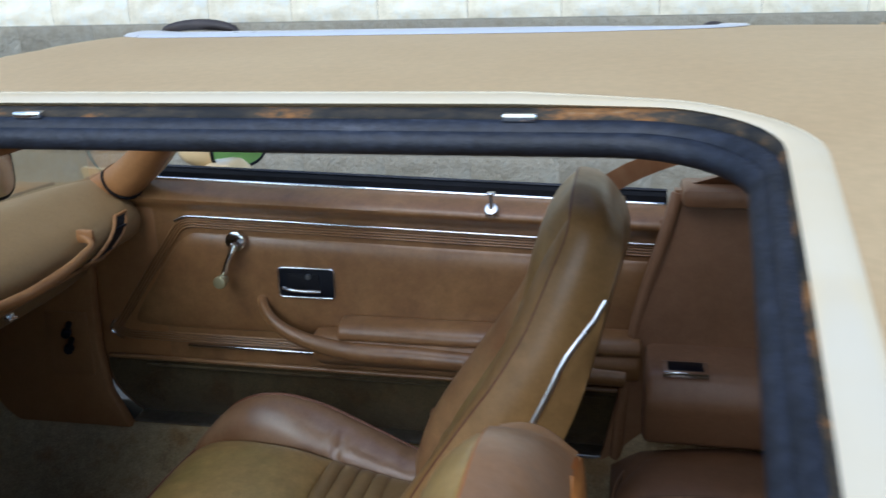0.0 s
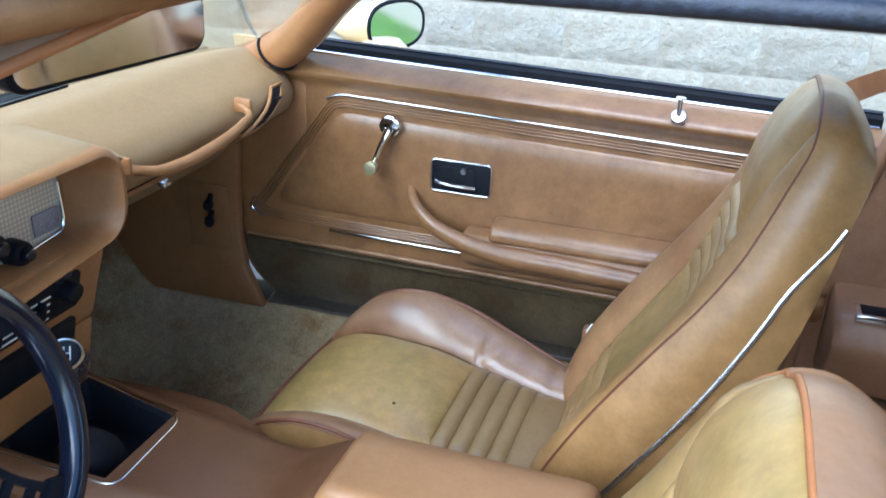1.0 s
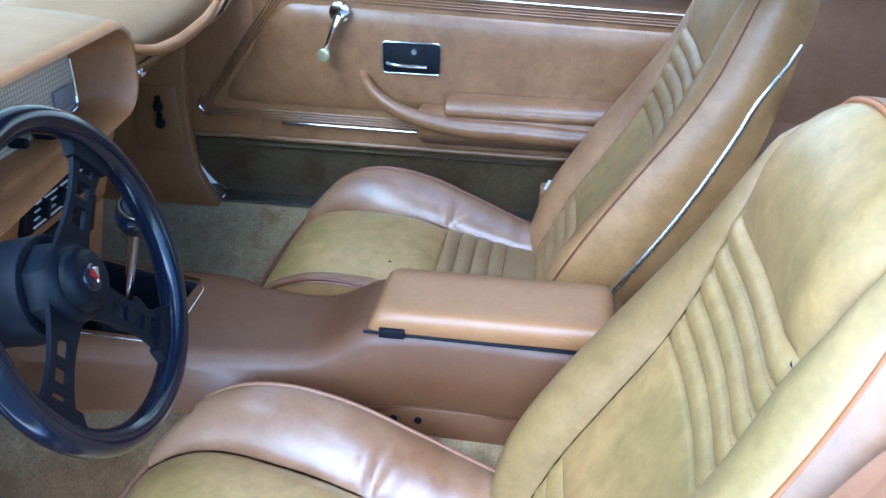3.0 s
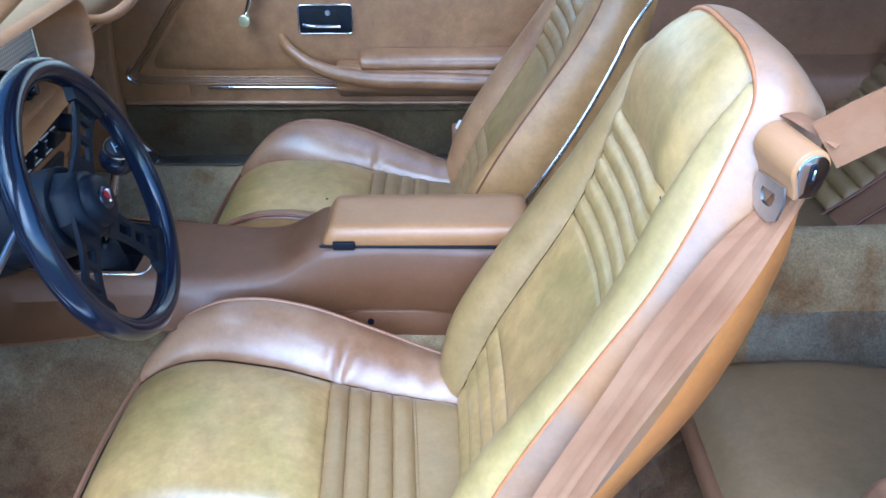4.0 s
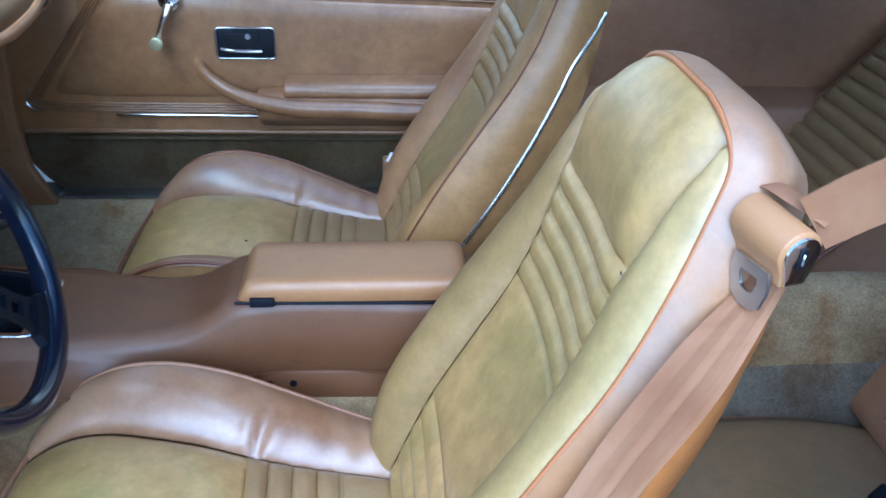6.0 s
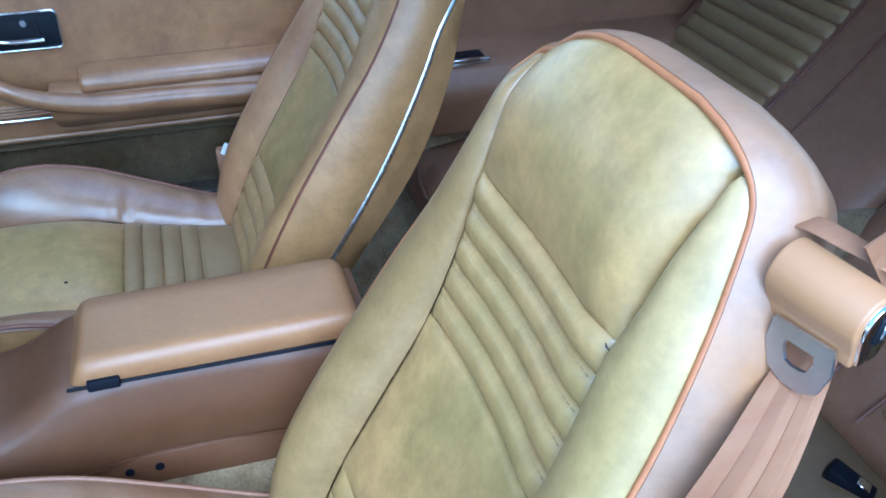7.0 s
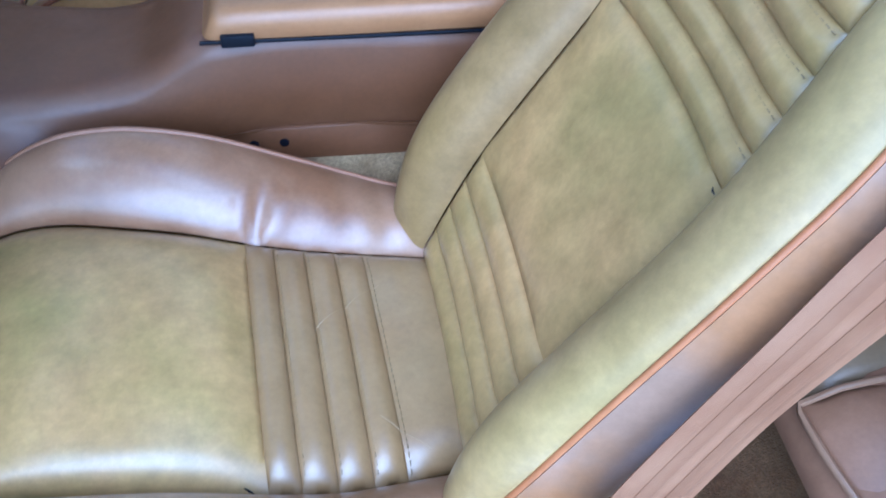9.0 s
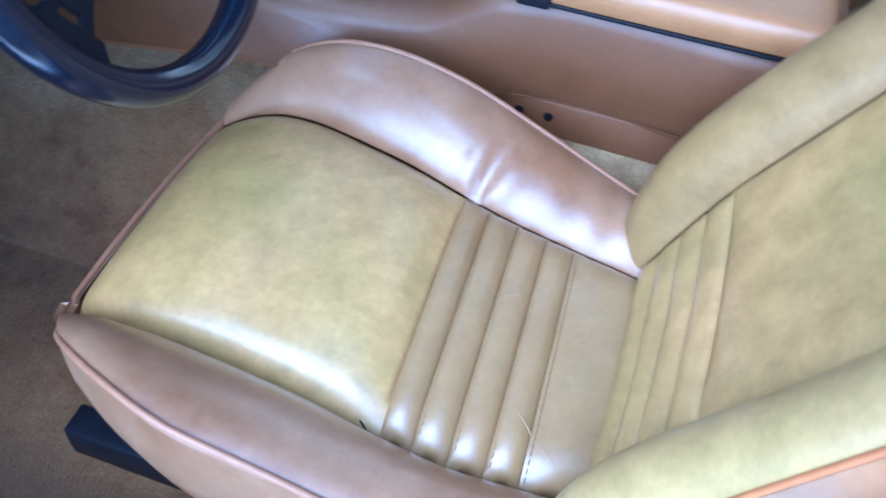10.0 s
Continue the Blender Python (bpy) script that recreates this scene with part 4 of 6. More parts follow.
    def stitch(p, q, up):
        """One thread dash from p to q, lying on the vinyl."""
        p, q, up = np.array(p), np.array(q), np.array(up, float)
        w = np.cross(q - p, up)
        w *= 0.0005 / (np.linalg.norm(w) + 1e-9)
        k = len(verts)
        verts.extend([p - w, p + w, q + w, q - w, p + up * 0.0008, q + up * 0.0008])
        faces.extend([(k, k + 1, k + 4), (k + 1, k + 2, k + 5, k + 4), (k + 2, k + 3, k + 5), (k + 3, k, k + 4, k + 5)])
    for x0 in (-0.240, -0.211, -0.182, -0.154):
        for y in np.arange(-0.122, 0.112, 0.0062):
            x = x0 - (0.0 if lean else 0.0075) * y / 0.127
            p, q = top(y, x), top(y + 0.0038, x)
            stitch((p[0] + 0.003, p[1], p[2] + 0.0005), (q[0] + 0.003, q[1], q[2] + 0.0005), (0, 0, 1))
    for i in range(1, 5):
        z = 0.752 + 0.0276 * i
        for y in np.arange(-seam_w(z) + 0.006, seam_w(z) - 0.006, 0.0062):
            p, q = back(y, z - 0.003), back(y + 0.0038, z - 0.003)
            stitch((p[0] - 0.0015, p[1], p[2]), (q[0] - 0.0015, q[1], q[2]), (-0.9, 0, 0.4))
    tagged(part("stitching", mesh_of(verts, faces, False), THREAD, seat), "pale thread stitching", kind="stuff")
    part("head_seam", tube([wall_point(-1, 1.006 - 0.012 * f, f) for f in np.linspace(0.03, 0.97, 10)], 0.0014, 6), side_mat, rest)
    if not lean:
        for y, z, a in ((-0.118, 0.889, 20), (-0.112, 0.752, -10)):
            p = Vector(back(y, z))
            part("tear", tube([p + Vector((-0.0045, -0.0025, -0.001)), p + Vector((-0.0052, 0, 0)), p + Vector((-0.0045, 0.0025, 0.001))], [0.0003, 0.0008, 0.0003], 6), BLACK, rest, "small dark tear at the seam")
        p = Vector(top(-0.131, -0.270))
        part("tear", tube([p + Vector((-0.008, 0.004, 0.002)), p + Vector((-0.003, 0, 0.002)), p + Vector((0.001, -0.003, 0.001))], [0.0004, 0.0010, 0.0004], 6), BLACK, base, "small dark tear at the seam")
        def lift(x, v):
            """How far the padding stands over the seams at a place."""
            if x < -0.27:
                return 0.0125
            x += 0.0075 * v / 0.127
            t = (x + 0.240) / 0.029 % 1.0 if x < -0.154 else (x + 0.154) / 0.079
            return 0.0068 * (1 - abs(2 * t - 1) ** 2.2) - 0.0004
        for (x0, v0), (x1, v1) in (((-0.214, 0.018), (-0.150, 0.072)), ((-0.165, -0.075), (-0.125, -0.105)), ((-0.44, 0.02), (-0.40, 0.06))):
            line = []
            for t in np.linspace(0, 1, 40):
                x, v = x0 + (x1 - x0) * t, v0 + (v1 - v0) * t
                q = top(v, x)
                line.append((q[0], q[1], q[2] + lift(x, v)))
            part("scratch", tube(dense(line, 0.002), 0.0004, 5, flat=0.5), SCRATCH, base, "pale surface scratch")
    else:
        q = Vector(top(-0.073, -0.339))
        part("spot", tube([q + Vector((-0.003, 0, 0.0122)), q + Vector((0, 0, 0.0130)), q + Vector((0.003, 0, 0.0122))], [0.0008, 0.0028, 0.0008], 8, flat=0.4), BLACK, base, "small dark burn spot")
    xs = list(np.linspace(-0.05, -0.50, 30)) + [-0.525, -0.54, -0.55, -0.556]
    rim = [(x, -width(x, -1), cush_pipe(x)) for x in xs] + [(-0.556 - 0.008 * (1 - u * u), u * 0.158, 0.462) for u in np.linspace(-0.80 if lean else -0.58, 0.85, 8)] + [(x, cush_w(x), cush_pipe(x)) for x in xs[::-1]]
    rim = [(x, y0 + y, z) for x, y, z in rim]
    part("piping", tube(rim, 0.0030, 8), BROWN_PIPING if lean else FADED_PIPING, base, "tan piping")
    skirt = []
    for f in np.linspace(0, 1, 7):
        row = []
        for x, y, z in rim:
            k = 1 + 0.05 * math.sin(math.pi * f) - 0.06 * f
            row.append((-0.25 + (x + 0.25) * k, y0 + (y - y0) * (k - 0.07 * f), z + (0.36 - z) * f))
        skirt.append(row)
    part("skirt", slab(skirt, 0.004), CAMEL if lean else TAN, base, "tan vinyl skirt")
    for side in (-1, 1):
        part("runner", rbox(-0.40, -0.02, y0 + side * 0.15 - 0.02, y0 + side * 0.15 + 0.02, 0.255, 0.345, 0.004), BLACK, seat, "dark steel seat runner")
        part("hinge_cover", rbox(-0.075, 0.0, y0 + side * 0.200 - 0.008, y0 + side * 0.200 + 0.008, 0.40, 0.49, 0.006), CHROME if side > 0 else STEEL, seat)
    return seat


driver_seat = bucket_seat(-0.352, 0.0, 0.0, OLIVE, SHADED_OLIVE, PALE_SIDE, PIPING, "olive and tan vinyl driver bucket seat under a hanging belt")
passenger_seat = bucket_seat(0.350, 0.055, 0.040, FADED_CAMEL, WING, CAMEL, BROWN_PIPING, "olive and tan vinyl passenger bucket seat beside the far door")


# ---- passenger door ----
def passenger_door():
    door = thing("door", "closed passenger door in camel vinyl with chrome trim strips", "door", (-0.26, 0.72, 0.42))
    X0, X1 = -0.865, 0.315

    def brim(x):
        """The height of the card's upper edge, which falls towards the rear."""
        return 0.940 - 0.030 * (x + 0.66)

    def skin(x, z):
        """The inner face: rolled shoulder at the top, flat middle, slight tuck at the foot."""
        d = brim(x) - z
        k = min(1.0, max(0.0, (0.058 - d) / 0.032))
        roll = 0.055 * max(0.0, (0.028 - d) / 0.028) ** 2
        return 0.714 - 0.028 * k * k * (3 - 2 * k) + roll + 0.02 * max(0.0, (0.50 - z) / 0.08) ** 2

    def front_x(z):
        return X0 + 0.042 * max(0.0, (0.53 - z) / 0.10) ** 1.6 + 0.12 * max(0.0, (z - 0.62) / 0.33)
    rows = []
    for v in np.r_[np.linspace(0, 0.80, 24), np.linspace(0.82, 1, 16)]:
        row = []
        for s in np.linspace(0, 1, 40):
            x = front_x(0.40 + 0.54 * v)
            x += (X1 - x) * s
            z = 0.40 + (brim(x) - 0.40) * v
            row.append((x, skin(x, z), z))
        rows.append(row)
    card = part("door_card", slab(rows, (0, 0.035, 0)), DOOR_VINYL, door, "camel vinyl door card")
    carpet = [[(front_x(z) + 0.015 + (X1 - front_x(z)) * s, skin(0, z) - 0.006, z) for s in np.linspace(0, 0.985, 30)] for z in np.linspace(0.410, 0.545, 9)]
    part("carpet_strip", slab(carpet, (0, 0.012, 0)), DOOR_CARPET, card, "olive carpet on the door foot")
    part("carpet_welt", tube([(x, 0.7060, 0.551 - 0.004 * x) for x in np.linspace(-0.845, 0.30, 20)], 0.0055, 8), DOOR_VINYL, card)
    part("carpet_seam", tube([(x, 0.7045, 0.536 - 0.003 * x) for x in np.linspace(-0.76, 0.30, 16)], 0.0035, 6), DOOR_CARPET, card)
    # the raised frame of ridges round the padded field
    frame_line = round_line([(0.30, 0.846), (-0.648, 0.8745), (-0.842, 0.612), (-0.800, 0.5905), (0.30, 0.584)], 0.034, 9)
    frame_line = dense(frame_line, 0.010)
    for k in range(4):
        part("ridge", tube([(x, 0.7125, z) for x, z in beside(frame_line, 0.0062 + 0.0054 * k)], 0.0025, 6), DOOR_VINYL, card)
    part("chrome_strip", tube([(x, 0.7095, z) for x, z in frame_line if z > 0.80 and x > -0.655], 0.0030, 8), CHROME, card, "thin chrome strip")
    part("chrome_strip", tube([(x, 0.7080, 0.5890 - 0.006 * (x + 0.66)) for x in np.linspace(-0.655, -0.34, 12)], 0.0036, 8), CHROME, card, "thin chrome strip")
    part("chrome_strip", tube([(x, 0.7095, z) for x, z in frame_line if x < -0.805 and z < 0.640], 0.0034, 8), CHROME, card, "thin chrome strip")

    def pad(a, b):
        z = 0.624 + (0.842 - 0.624) * b
        xl = -0.800 + 0.160 * b + 0.016 * abs(2 * b - 1) ** 5
        return (xl + (0.30 - xl) * a, 0.714, z - 0.030 * (xl + (0.30 - xl) * a + 0.64) * b)
    part("padded_field", pillow(pad, 44, 18, 0.009, 0.002, 34.0, 8.0, 0.01, (0, -1, 0)), DOOR_VINYL, card, "padded camel vinyl field")
    # armrest: slim pull that sweeps down into a padded rest
    pull = smooth_path([(-0.479, 0.712, 0.704), (-0.464, 0.684, 0.690), (-0.42, 0.654, 0.664), (-0.36, 0.646, 0.642), (-0.30, 0.645, 0.630), (-0.15, 0.648, 0.622), (0.05, 0.652, 0.612), (0.25, 0.66, 0.602)], 44)
    rad = [0.010 + 0.008 * min(1, i / 16) for i in range(44)]
    arm = part("armrest", tube(pull, rad, 12, flat=1.1), DOOR_VINYL, door, "camel armrest with grab pull")
    part("arm_body", prism([(0.705, 0.565), (0.655, 0.598), (0.645, 0.63), (0.66, 0.652), (0.705, 0.655)], "x", -0.36, 0.28, 0.010), DOOR_VINYL, arm)
    part("arm_pad", prism([(0.705, 0.640), (0.650, 0.644), (0.648, 0.662), (0.662, 0.676), (0.705, 0.682)], "x", -0.305, 0.28, 0.009, 3), DOOR_VINYL, arm, "soft camel pad")
    # release handle in its black dish
    plate = part("handle_dish", prism([(x - 0.378, z + 0.743) for x, z in rounded_outline(0.116, 0.061, 0.008)], "y", 0.7035, 0.716, 0.002), BLACK, door, "black recessed handle dish")
    part("chrome_frame", tube([(x - 0.378, 0.703, z + 0.743) for x, z in rounded_outline(0.117, 0.062, 0.008)], 0.0024, 6, True), CHROME, plate, "chrome frame")
    part("finger_well", prism([(x - 0.385, z + 0.744) for x, z in rounded_outline(0.070, 0.036, 0.007)], "y", 0.7015, 0.7045, 0.001), MATTE_BLACK, plate)
    part("lever", tube(smooth_path([(-0.424, 0.699, 0.7330), (-0.415, 0.694, 0.7325), (-0.38, 0.692, 0.7305), (-0.345, 0.694, 0.7300)], 14), 0.0068, 10, flat=0.6), CHROME, plate, "chrome release lever")
    part("screw", rod((-0.372, 0.702, 0.757), (-0.372, 0.697, 0.757), 0.006, 0.005), STEEL, plate)
    # window crank
    crank = part("window_crank", rod((-0.518, 0.716, 0.828), (-0.518, 0.690, 0.828), 0.019, 0.0225, 24, 0.007), CHROME, door, "chrome window crank with clear knob")
    part("crank_arm", tube(smooth_path([(-0.520, 0.692, 0.822), (-0.527, 0.686, 0.803), (-0.538, 0.684, 0.775), (-0.544, 0.684, 0.757)], 12), [0.013 - 0.003 * i / 11 for i in range(12)], 10, flat=0.6), CHROME, crank)
    part("crank_knob", rod((-0.545, 0.688, 0.751), (-0.545, 0.658, 0.751), 0.010, 0.014, 16, 0.004), plain("brass_knob", srgb(190, 180, 140), 0.25, 0.6), crank, "pale amber knob")
    # lock pin on the sill
    pin = part("lock_pin", rod((0.0, 0.684, 0.908), (0.0, 0.684, 0.940), 0.0042, 0.0042), CHROME, door, "chrome lock button")
    part("pin_cap", rod((0.0, 0.684, 0.939), (0.0, 0.684, 0.944), 0.0092, 0.0085, 16, 0.002), CHROME, pin)
    part("pin_collar", rod((0.0, 0.6880, 0.9080), (0.0, 0.6810, 0.9135), 0.0135, 0.0125, 22, 0.0015), STEEL, pin)
    # belt line: chrome lip, felt and rubber, outer skin
    part("belt_lip", tube([(x, 0.744, brim(x) + 0.002) for x in np.linspace(-0.72, 0.31, 24)], 0.0038, 8), CHROME, door, "bright belt moulding")
    part("belt_rubber", slab([[(x, 0.750 + 0.036 * u, brim(x) + 0.015 + 0.004 * math.sin(math.pi * u)) for x in np.linspace(-0.76, 0.315, 20)] for u in np.linspace(0, 1, 6)], (0, 0, -0.034)), MATTE_BLACK, door, "black rubber window seal")
    part("rubber_lip", tube([(x, 0.772, brim(x) + 0.021) for x in np.linspace(-0.76, 0.315, 20)], 0.0035, 6), RUBBER, door)
    outer = [[(x, 0.795 + 0.075 * math.sin(s * 2.0), brim(x) + 0.008 - 0.54 * s) for x in np.linspace(-0.90, 0.315, 20)] for s in np.linspace(0, 1, 12)]
    part("outer_skin", slab(outer, (0, -0.012, 0)), GOLD, door, "gold painted outer skin")
    return door


passenger_door()


def side_mirror():
    m = thing("side_mirror", "gold painted bullet door mirror reflecting green grass", "mirror", (-0.62, 0.93, 0.93))
    c, s = math.cos(radians(24)), math.sin(radians(24))
    rows = []
    for t in np.linspace(0, 1, 12):
        k = max(0.05, math.sqrt(max(0.0, 1 - (1 - t) ** 2.2)))
        row = []
        for w in np.linspace(0, 2 * math.pi, 25)[:-1]:
            py, pz = 0.078 * k * math.copysign(abs(math.cos(w)) ** 0.8, math.cos(w)), 0.046 * k * math.copysign(abs(math.sin(w)) ** 0.8, math.sin(w))
            px = -0.13 * (1 - t)
            row.append((-0.60 + px * c + py * s, 0.93 + px * s * 0.4 - py * c * -1, 0.972 + pz * 1.05))
        rows.append(row)
    verts = [p for r in rows for p in r]
    faces = grid_faces(24, 12, True) + [tuple(range(24))]
    part("housing", mesh_of(verts, faces), GOLD, m)
    last = np.array(rows[-1])
    mid = last.mean(0)
    part("rim", tube(last, 0.0045, 6, True), BLACK, m, "black rubber rim")
    face = [tuple(mid)] + [tuple(mid + (p - mid) * 0.97) for p in last]
    part("mirror_glass", mesh_of([(x + 0.002, y, z) for x, y, z in face] + [(x - 0.003, y, z) for x, y, z in face], [(0, 1 + i, 1 + (i + 1) % 24) for i in range(24)] + [(25, 26 + (i + 1) % 24, 26 + i) for i in range(24)] + [(1 + i, 26 + i, 26 + (i + 1) % 24, 1 + (i + 1) % 24) for i in range(24)], False), CHROME_MIRROR, m, "mirror glass")
    part("foot", prism([(-0.66, 0.925), (-0.56, 0.925), (-0.59, 0.950), (-0.64, 0.950)], "y", 0.84, 0.92, 0.006), GOLD, m)
    part("arm", rbox(-0.645, -0.585, 0.82, 0.93, 0.922, 0.940, 0.006), GOLD, m)
    return m


side_mirror()


# ---- dashboard ----
def dashboard():
    dash = thing("dashboard", "camel padded dashboard with engine-turned gauge panel", "dashboard", (-0.8, 0, 0.6))
    prof = [(-1.06, 0.895), (-0.98, 0.928), (-0.88, 0.954), (-0.778, 0.966), (-0.706, 0.914), (-0.690, 0.882), (-0.703, 0.851), (-0.725, 0.836), (-0.80, 0.795), (-0.84, 0.74), (-1.06, 0.70)]
    line = [tuple(p) for p in dense(round_line(prof, 0.030, 7), 0.011)]

    def pad_at(x, y, z):
        k = max(0.0, (y - 0.52) / 0.17)
        return (x - 0.022 * k * k * (1 if x > -0.95 else 0), y, z - 0.010 * k * k * (1 if z > 0.8 else 0))
    part("dash_pad", slab([[pad_at(x, y, z) for x, z in line] for y in np.linspace(0.06, 0.690, 24)], 0.012), DASH_VINYL, dash, "padded camel dash top and face")
    part("glove_lid", slab([[(-0.722 - 0.085 * t, y, 0.8355 - 0.046 * t) for t in np.linspace(0, 1, 5)] for y in np.linspace(0.125, 0.555, 10)], (0.005, 0, -0.004)), PLASTIC, dash, "camel glove box lid")
    lock = part("glove_lock", rod((-0.774, 0.333, 0.812), (-0.759, 0.331, 0.799), 0.011, 0.010, 16, 0.002), CHROME, dash, "chrome glove box lock")
    part("thumb_tab", rbox(-0.762, -0.752, 0.320, 0.342, 0.795, 0.801, 0.002), CHROME, lock)
    grab = smooth_path([(-0.692, 0.144, 0.898), (-0.672, 0.149, 0.893), (-0.658, 0.175, 0.884), (-0.653, 0.23, 0.877), (-0.652, 0.31, 0.878), (-0.656, 0.40, 0.888), (-0.665, 0.445, 0.897), (-0.692, 0.458, 0.906)], 40)
    part("grab_handle", tube(grab, [0.0046 + 0.0028 * math.sin(math.pi * i / 39) for i in range(40)], 10, flat=1.35), PLASTIC, dash, "camel grab handle")
    for y, z in ((0.146, 0.899), (0.459, 0.906)):
        part("grab_foot", rbox(-0.700, -0.668, y - 0.005, y + 0.005, z - 0.013, z + 0.012, 0.004), PLASTIC, dash)
    face = [(x + 0.004, z) for x, z in line if 0.838 < z < 0.916 and x > -0.75]
    def vent_y(z):
        return 0.600 + 1.45 * (z - 0.909)
    vent = part("side_vent", slab([[pad_at(x + 0.004, vent_y(z) + v, z) for x, z in face] for v in np.linspace(-0.020, 0.020, 6)], 0.004), BLACK, dash, "black side air vent")
    for x, z in face[2::3]:
        part("slat", rbox(x + 0.000, x + 0.006, vent_y(z) - 0.019, vent_y(z) + 0.019, z - 0.002, z + 0.002, 0.0008), BLACK, vent)
    ends = [pad_at(x + 0.004, vent_y(z) - 0.023, z) for x, z in face] + [pad_at(x + 0.004, vent_y(z) + 0.024, z) for x, z in face[::-1]]
    part("vent_frame", tube(ends, 0.0035, 8, True), PLASTIC, dash)
    part("demist_slot", slab([[(x, y, 0.957 + 0.26 * (x + 0.88)) for x in (-0.906, -0.882)] for y in np.linspace(-0.15, 0.288, 8)], (0, 0, -0.008)), BLACK, dash, "black demister slot")
    # instrument pod: one hollow bezel whose foot falls towards the driver
    def pod_ring(x, grow, r):
        y0, y1, top = -0.64 - grow, 0.054 + grow, 0.918 + grow * 0.75
        out = []
        for a, b in rounded_outline(1.0, 0.135, r, 8):
            y = y0 + (y1 - y0) * (a + 0.5)
            foot = 0.836 + 0.095 * (y - 0.054) - grow * 0.12
            out.append((x, y, foot + (top - foot) * (b / 0.135 + 0.5)))
        return out
    rings = [pod_ring(-0.712, 0.000, 0.030), pod_ring(-0.690, 0.006, 0.034), pod_ring(-0.660, 0.020, 0.042), pod_ring(-0.644, 0.029, 0.046), pod_ring(-0.637, 0.034, 0.048), pod_ring(-0.638, 0.041, 0.050), pod_ring(-0.648, 0.046, 0.052), pod_ring(-0.690, 0.050, 0.052), pod_ring(-0.76, 0.050, 0.052)]
    n = len(rings[0])
    part("pod_bezel", mesh_of([p for r in rings for p in r], grid_faces(n, len(rings), True), angle=60), PLASTIC, dash, "camel instrument pod bezel")
    brow = [(-1.06, 0.90), (-0.95, 0.935), (-0.85, 0.957), (-0.76, 0.964), (-0.69, 0.961), (-0.652, 0.954), (-0.642, 0.948)]
    part("brow", slab([[(x, y, z - 0.020 * max(0.0, (y - 0.045) / 0.055) ** 2 * min(1.0, (x + 0.80) / 0.06 if x > -0.80 else 0.0)) for x, z in smooth_path(brow, 30)] for y in np.linspace(-0.68, 0.100, 24)], 0.010), DASH_VINYL, dash, "padded camel gauge brow")
    part("knee_panel", prism([(-0.745, 0.757), (-0.670, 0.775), (-0.678, 0.757), (-0.72, 0.70), (-0.80, 0.62), (-0.84, 0.62), (-0.84, 0.74)], "y", -0.68, -0.398, 0.006), PLASTIC, dash)
    px = -0.708
    def foot_at(y):
        return 0.838 + 0.095 * (y - 0.054)
    panel = part("gauge_panel", slab([[(px, y, foot_at(y) - 0.01 + (0.925 - foot_at(y) + 0.01) * t) for y in np.linspace(-0.64, 0.052, 12)] for t in np.linspace(0, 1, 6)], (-0.01, 0, 0)), TURNED, dash, "engine-turned aluminium panel")
    part("panel_edge", tube([(px + 0.003, y, foot_at(y) + 0.003) for y in np.linspace(-0.60, 0.03, 12)] + [(px + 0.003, 0.045, 0.842), (px + 0.003, 0.050, 0.855), (px + 0.003, 0.048, 0.905)], 0.0028, 6), CHROME, panel, "bright panel edge")
    def dial(y, z, r):
        d = part("gauge", rod((px - 0.006, y, z), (px + 0.004, y, z), r, r, 28, 0.002), BLACK, panel, "round black gauge")
        part("bezel", tube([(px + 0.004, y + r * math.cos(a), z + r * math.sin(a)) for a in np.linspace(0, 2 * math.pi, 29)[:-1]], 0.003, 6, True), BLACK, d)
    for y, z, r in ((-0.452, 0.845, 0.044), (-0.300, 0.852, 0.046), (-0.376, 0.882, 0.020), (-0.376, 0.832, 0.020), (-0.205, 0.893, 0.018), (-0.560, 0.845, 0.026)):
        dial(y, z, r)
    lean = Matrix.Rotation(radians(5.4), 4, "X")
    radio = part("radio", rbox(px - 0.004, px + 0.006, -0.250, -0.128, 0.834, 0.874, 0.003, 2, lean), BLACK, panel, "black radio")
    for i in range(5):
        part("radio_key", rbox(px + 0.004, px + 0.011, -0.235 + 0.020 * i, -0.220 + 0.020 * i, 0.840, 0.845, 0.001, 1, lean, (px, -0.189, 0.854)), STEEL, radio)
    part("tuner_window", rbox(px + 0.005, px + 0.008, -0.232, -0.146, 0.853, 0.866, 0.001, 1, lean, (px, -0.189, 0.854)), GLOSS_BLACK, radio)
    for y, z in ((-0.078, 0.868), (-0.042, 0.846)):
        knob = part("radio_knob", rod((px, y, z), (px + 0.026, y, z), 0.017, 0.015, 22, 0.003), BLACK, panel)
        part("knob_cap", rod((px + 0.024, y, z), (px + 0.036, y, z), 0.009, 0.008, 18, 0.002), GLOSS_BLACK, knob)
    part("small_knob", rod((px, -0.098, 0.846), (px + 0.022, -0.098, 0.846), 0.007, 0.006, 14, 0.002), BLACK, panel)
    part("speaker_grille", rbox(px, px + 0.004, 0.000, 0.044, 0.846, 0.874, 0.001), plain("fine_grille", srgb(150, 146, 150), 0.5, 0.3, 0.3, 400), panel, "fine metal grille")
    # centre stack under the pod
    stack = part("stack_panel", prism([(-0.74, 0.835), (-0.664, 0.832), (-0.672, 0.80), (-0.692, 0.74), (-0.704, 0.70), (-0.82, 0.70), (-0.82, 0.82)], "y", -0.185, 0.080, 0.010), PLASTIC, dash, "camel centre stack")
    part("stack_foot", prism([(-0.706, 0.70), (-0.715, 0.66), (-0.735, 0.57), (-0.82, 0.57), (-0.82, 0.70)], "y", -0.110, 0.080, 0.008), PLASTIC, stack)
    tilt = Matrix.Rotation(radians(16), 4, "Y")
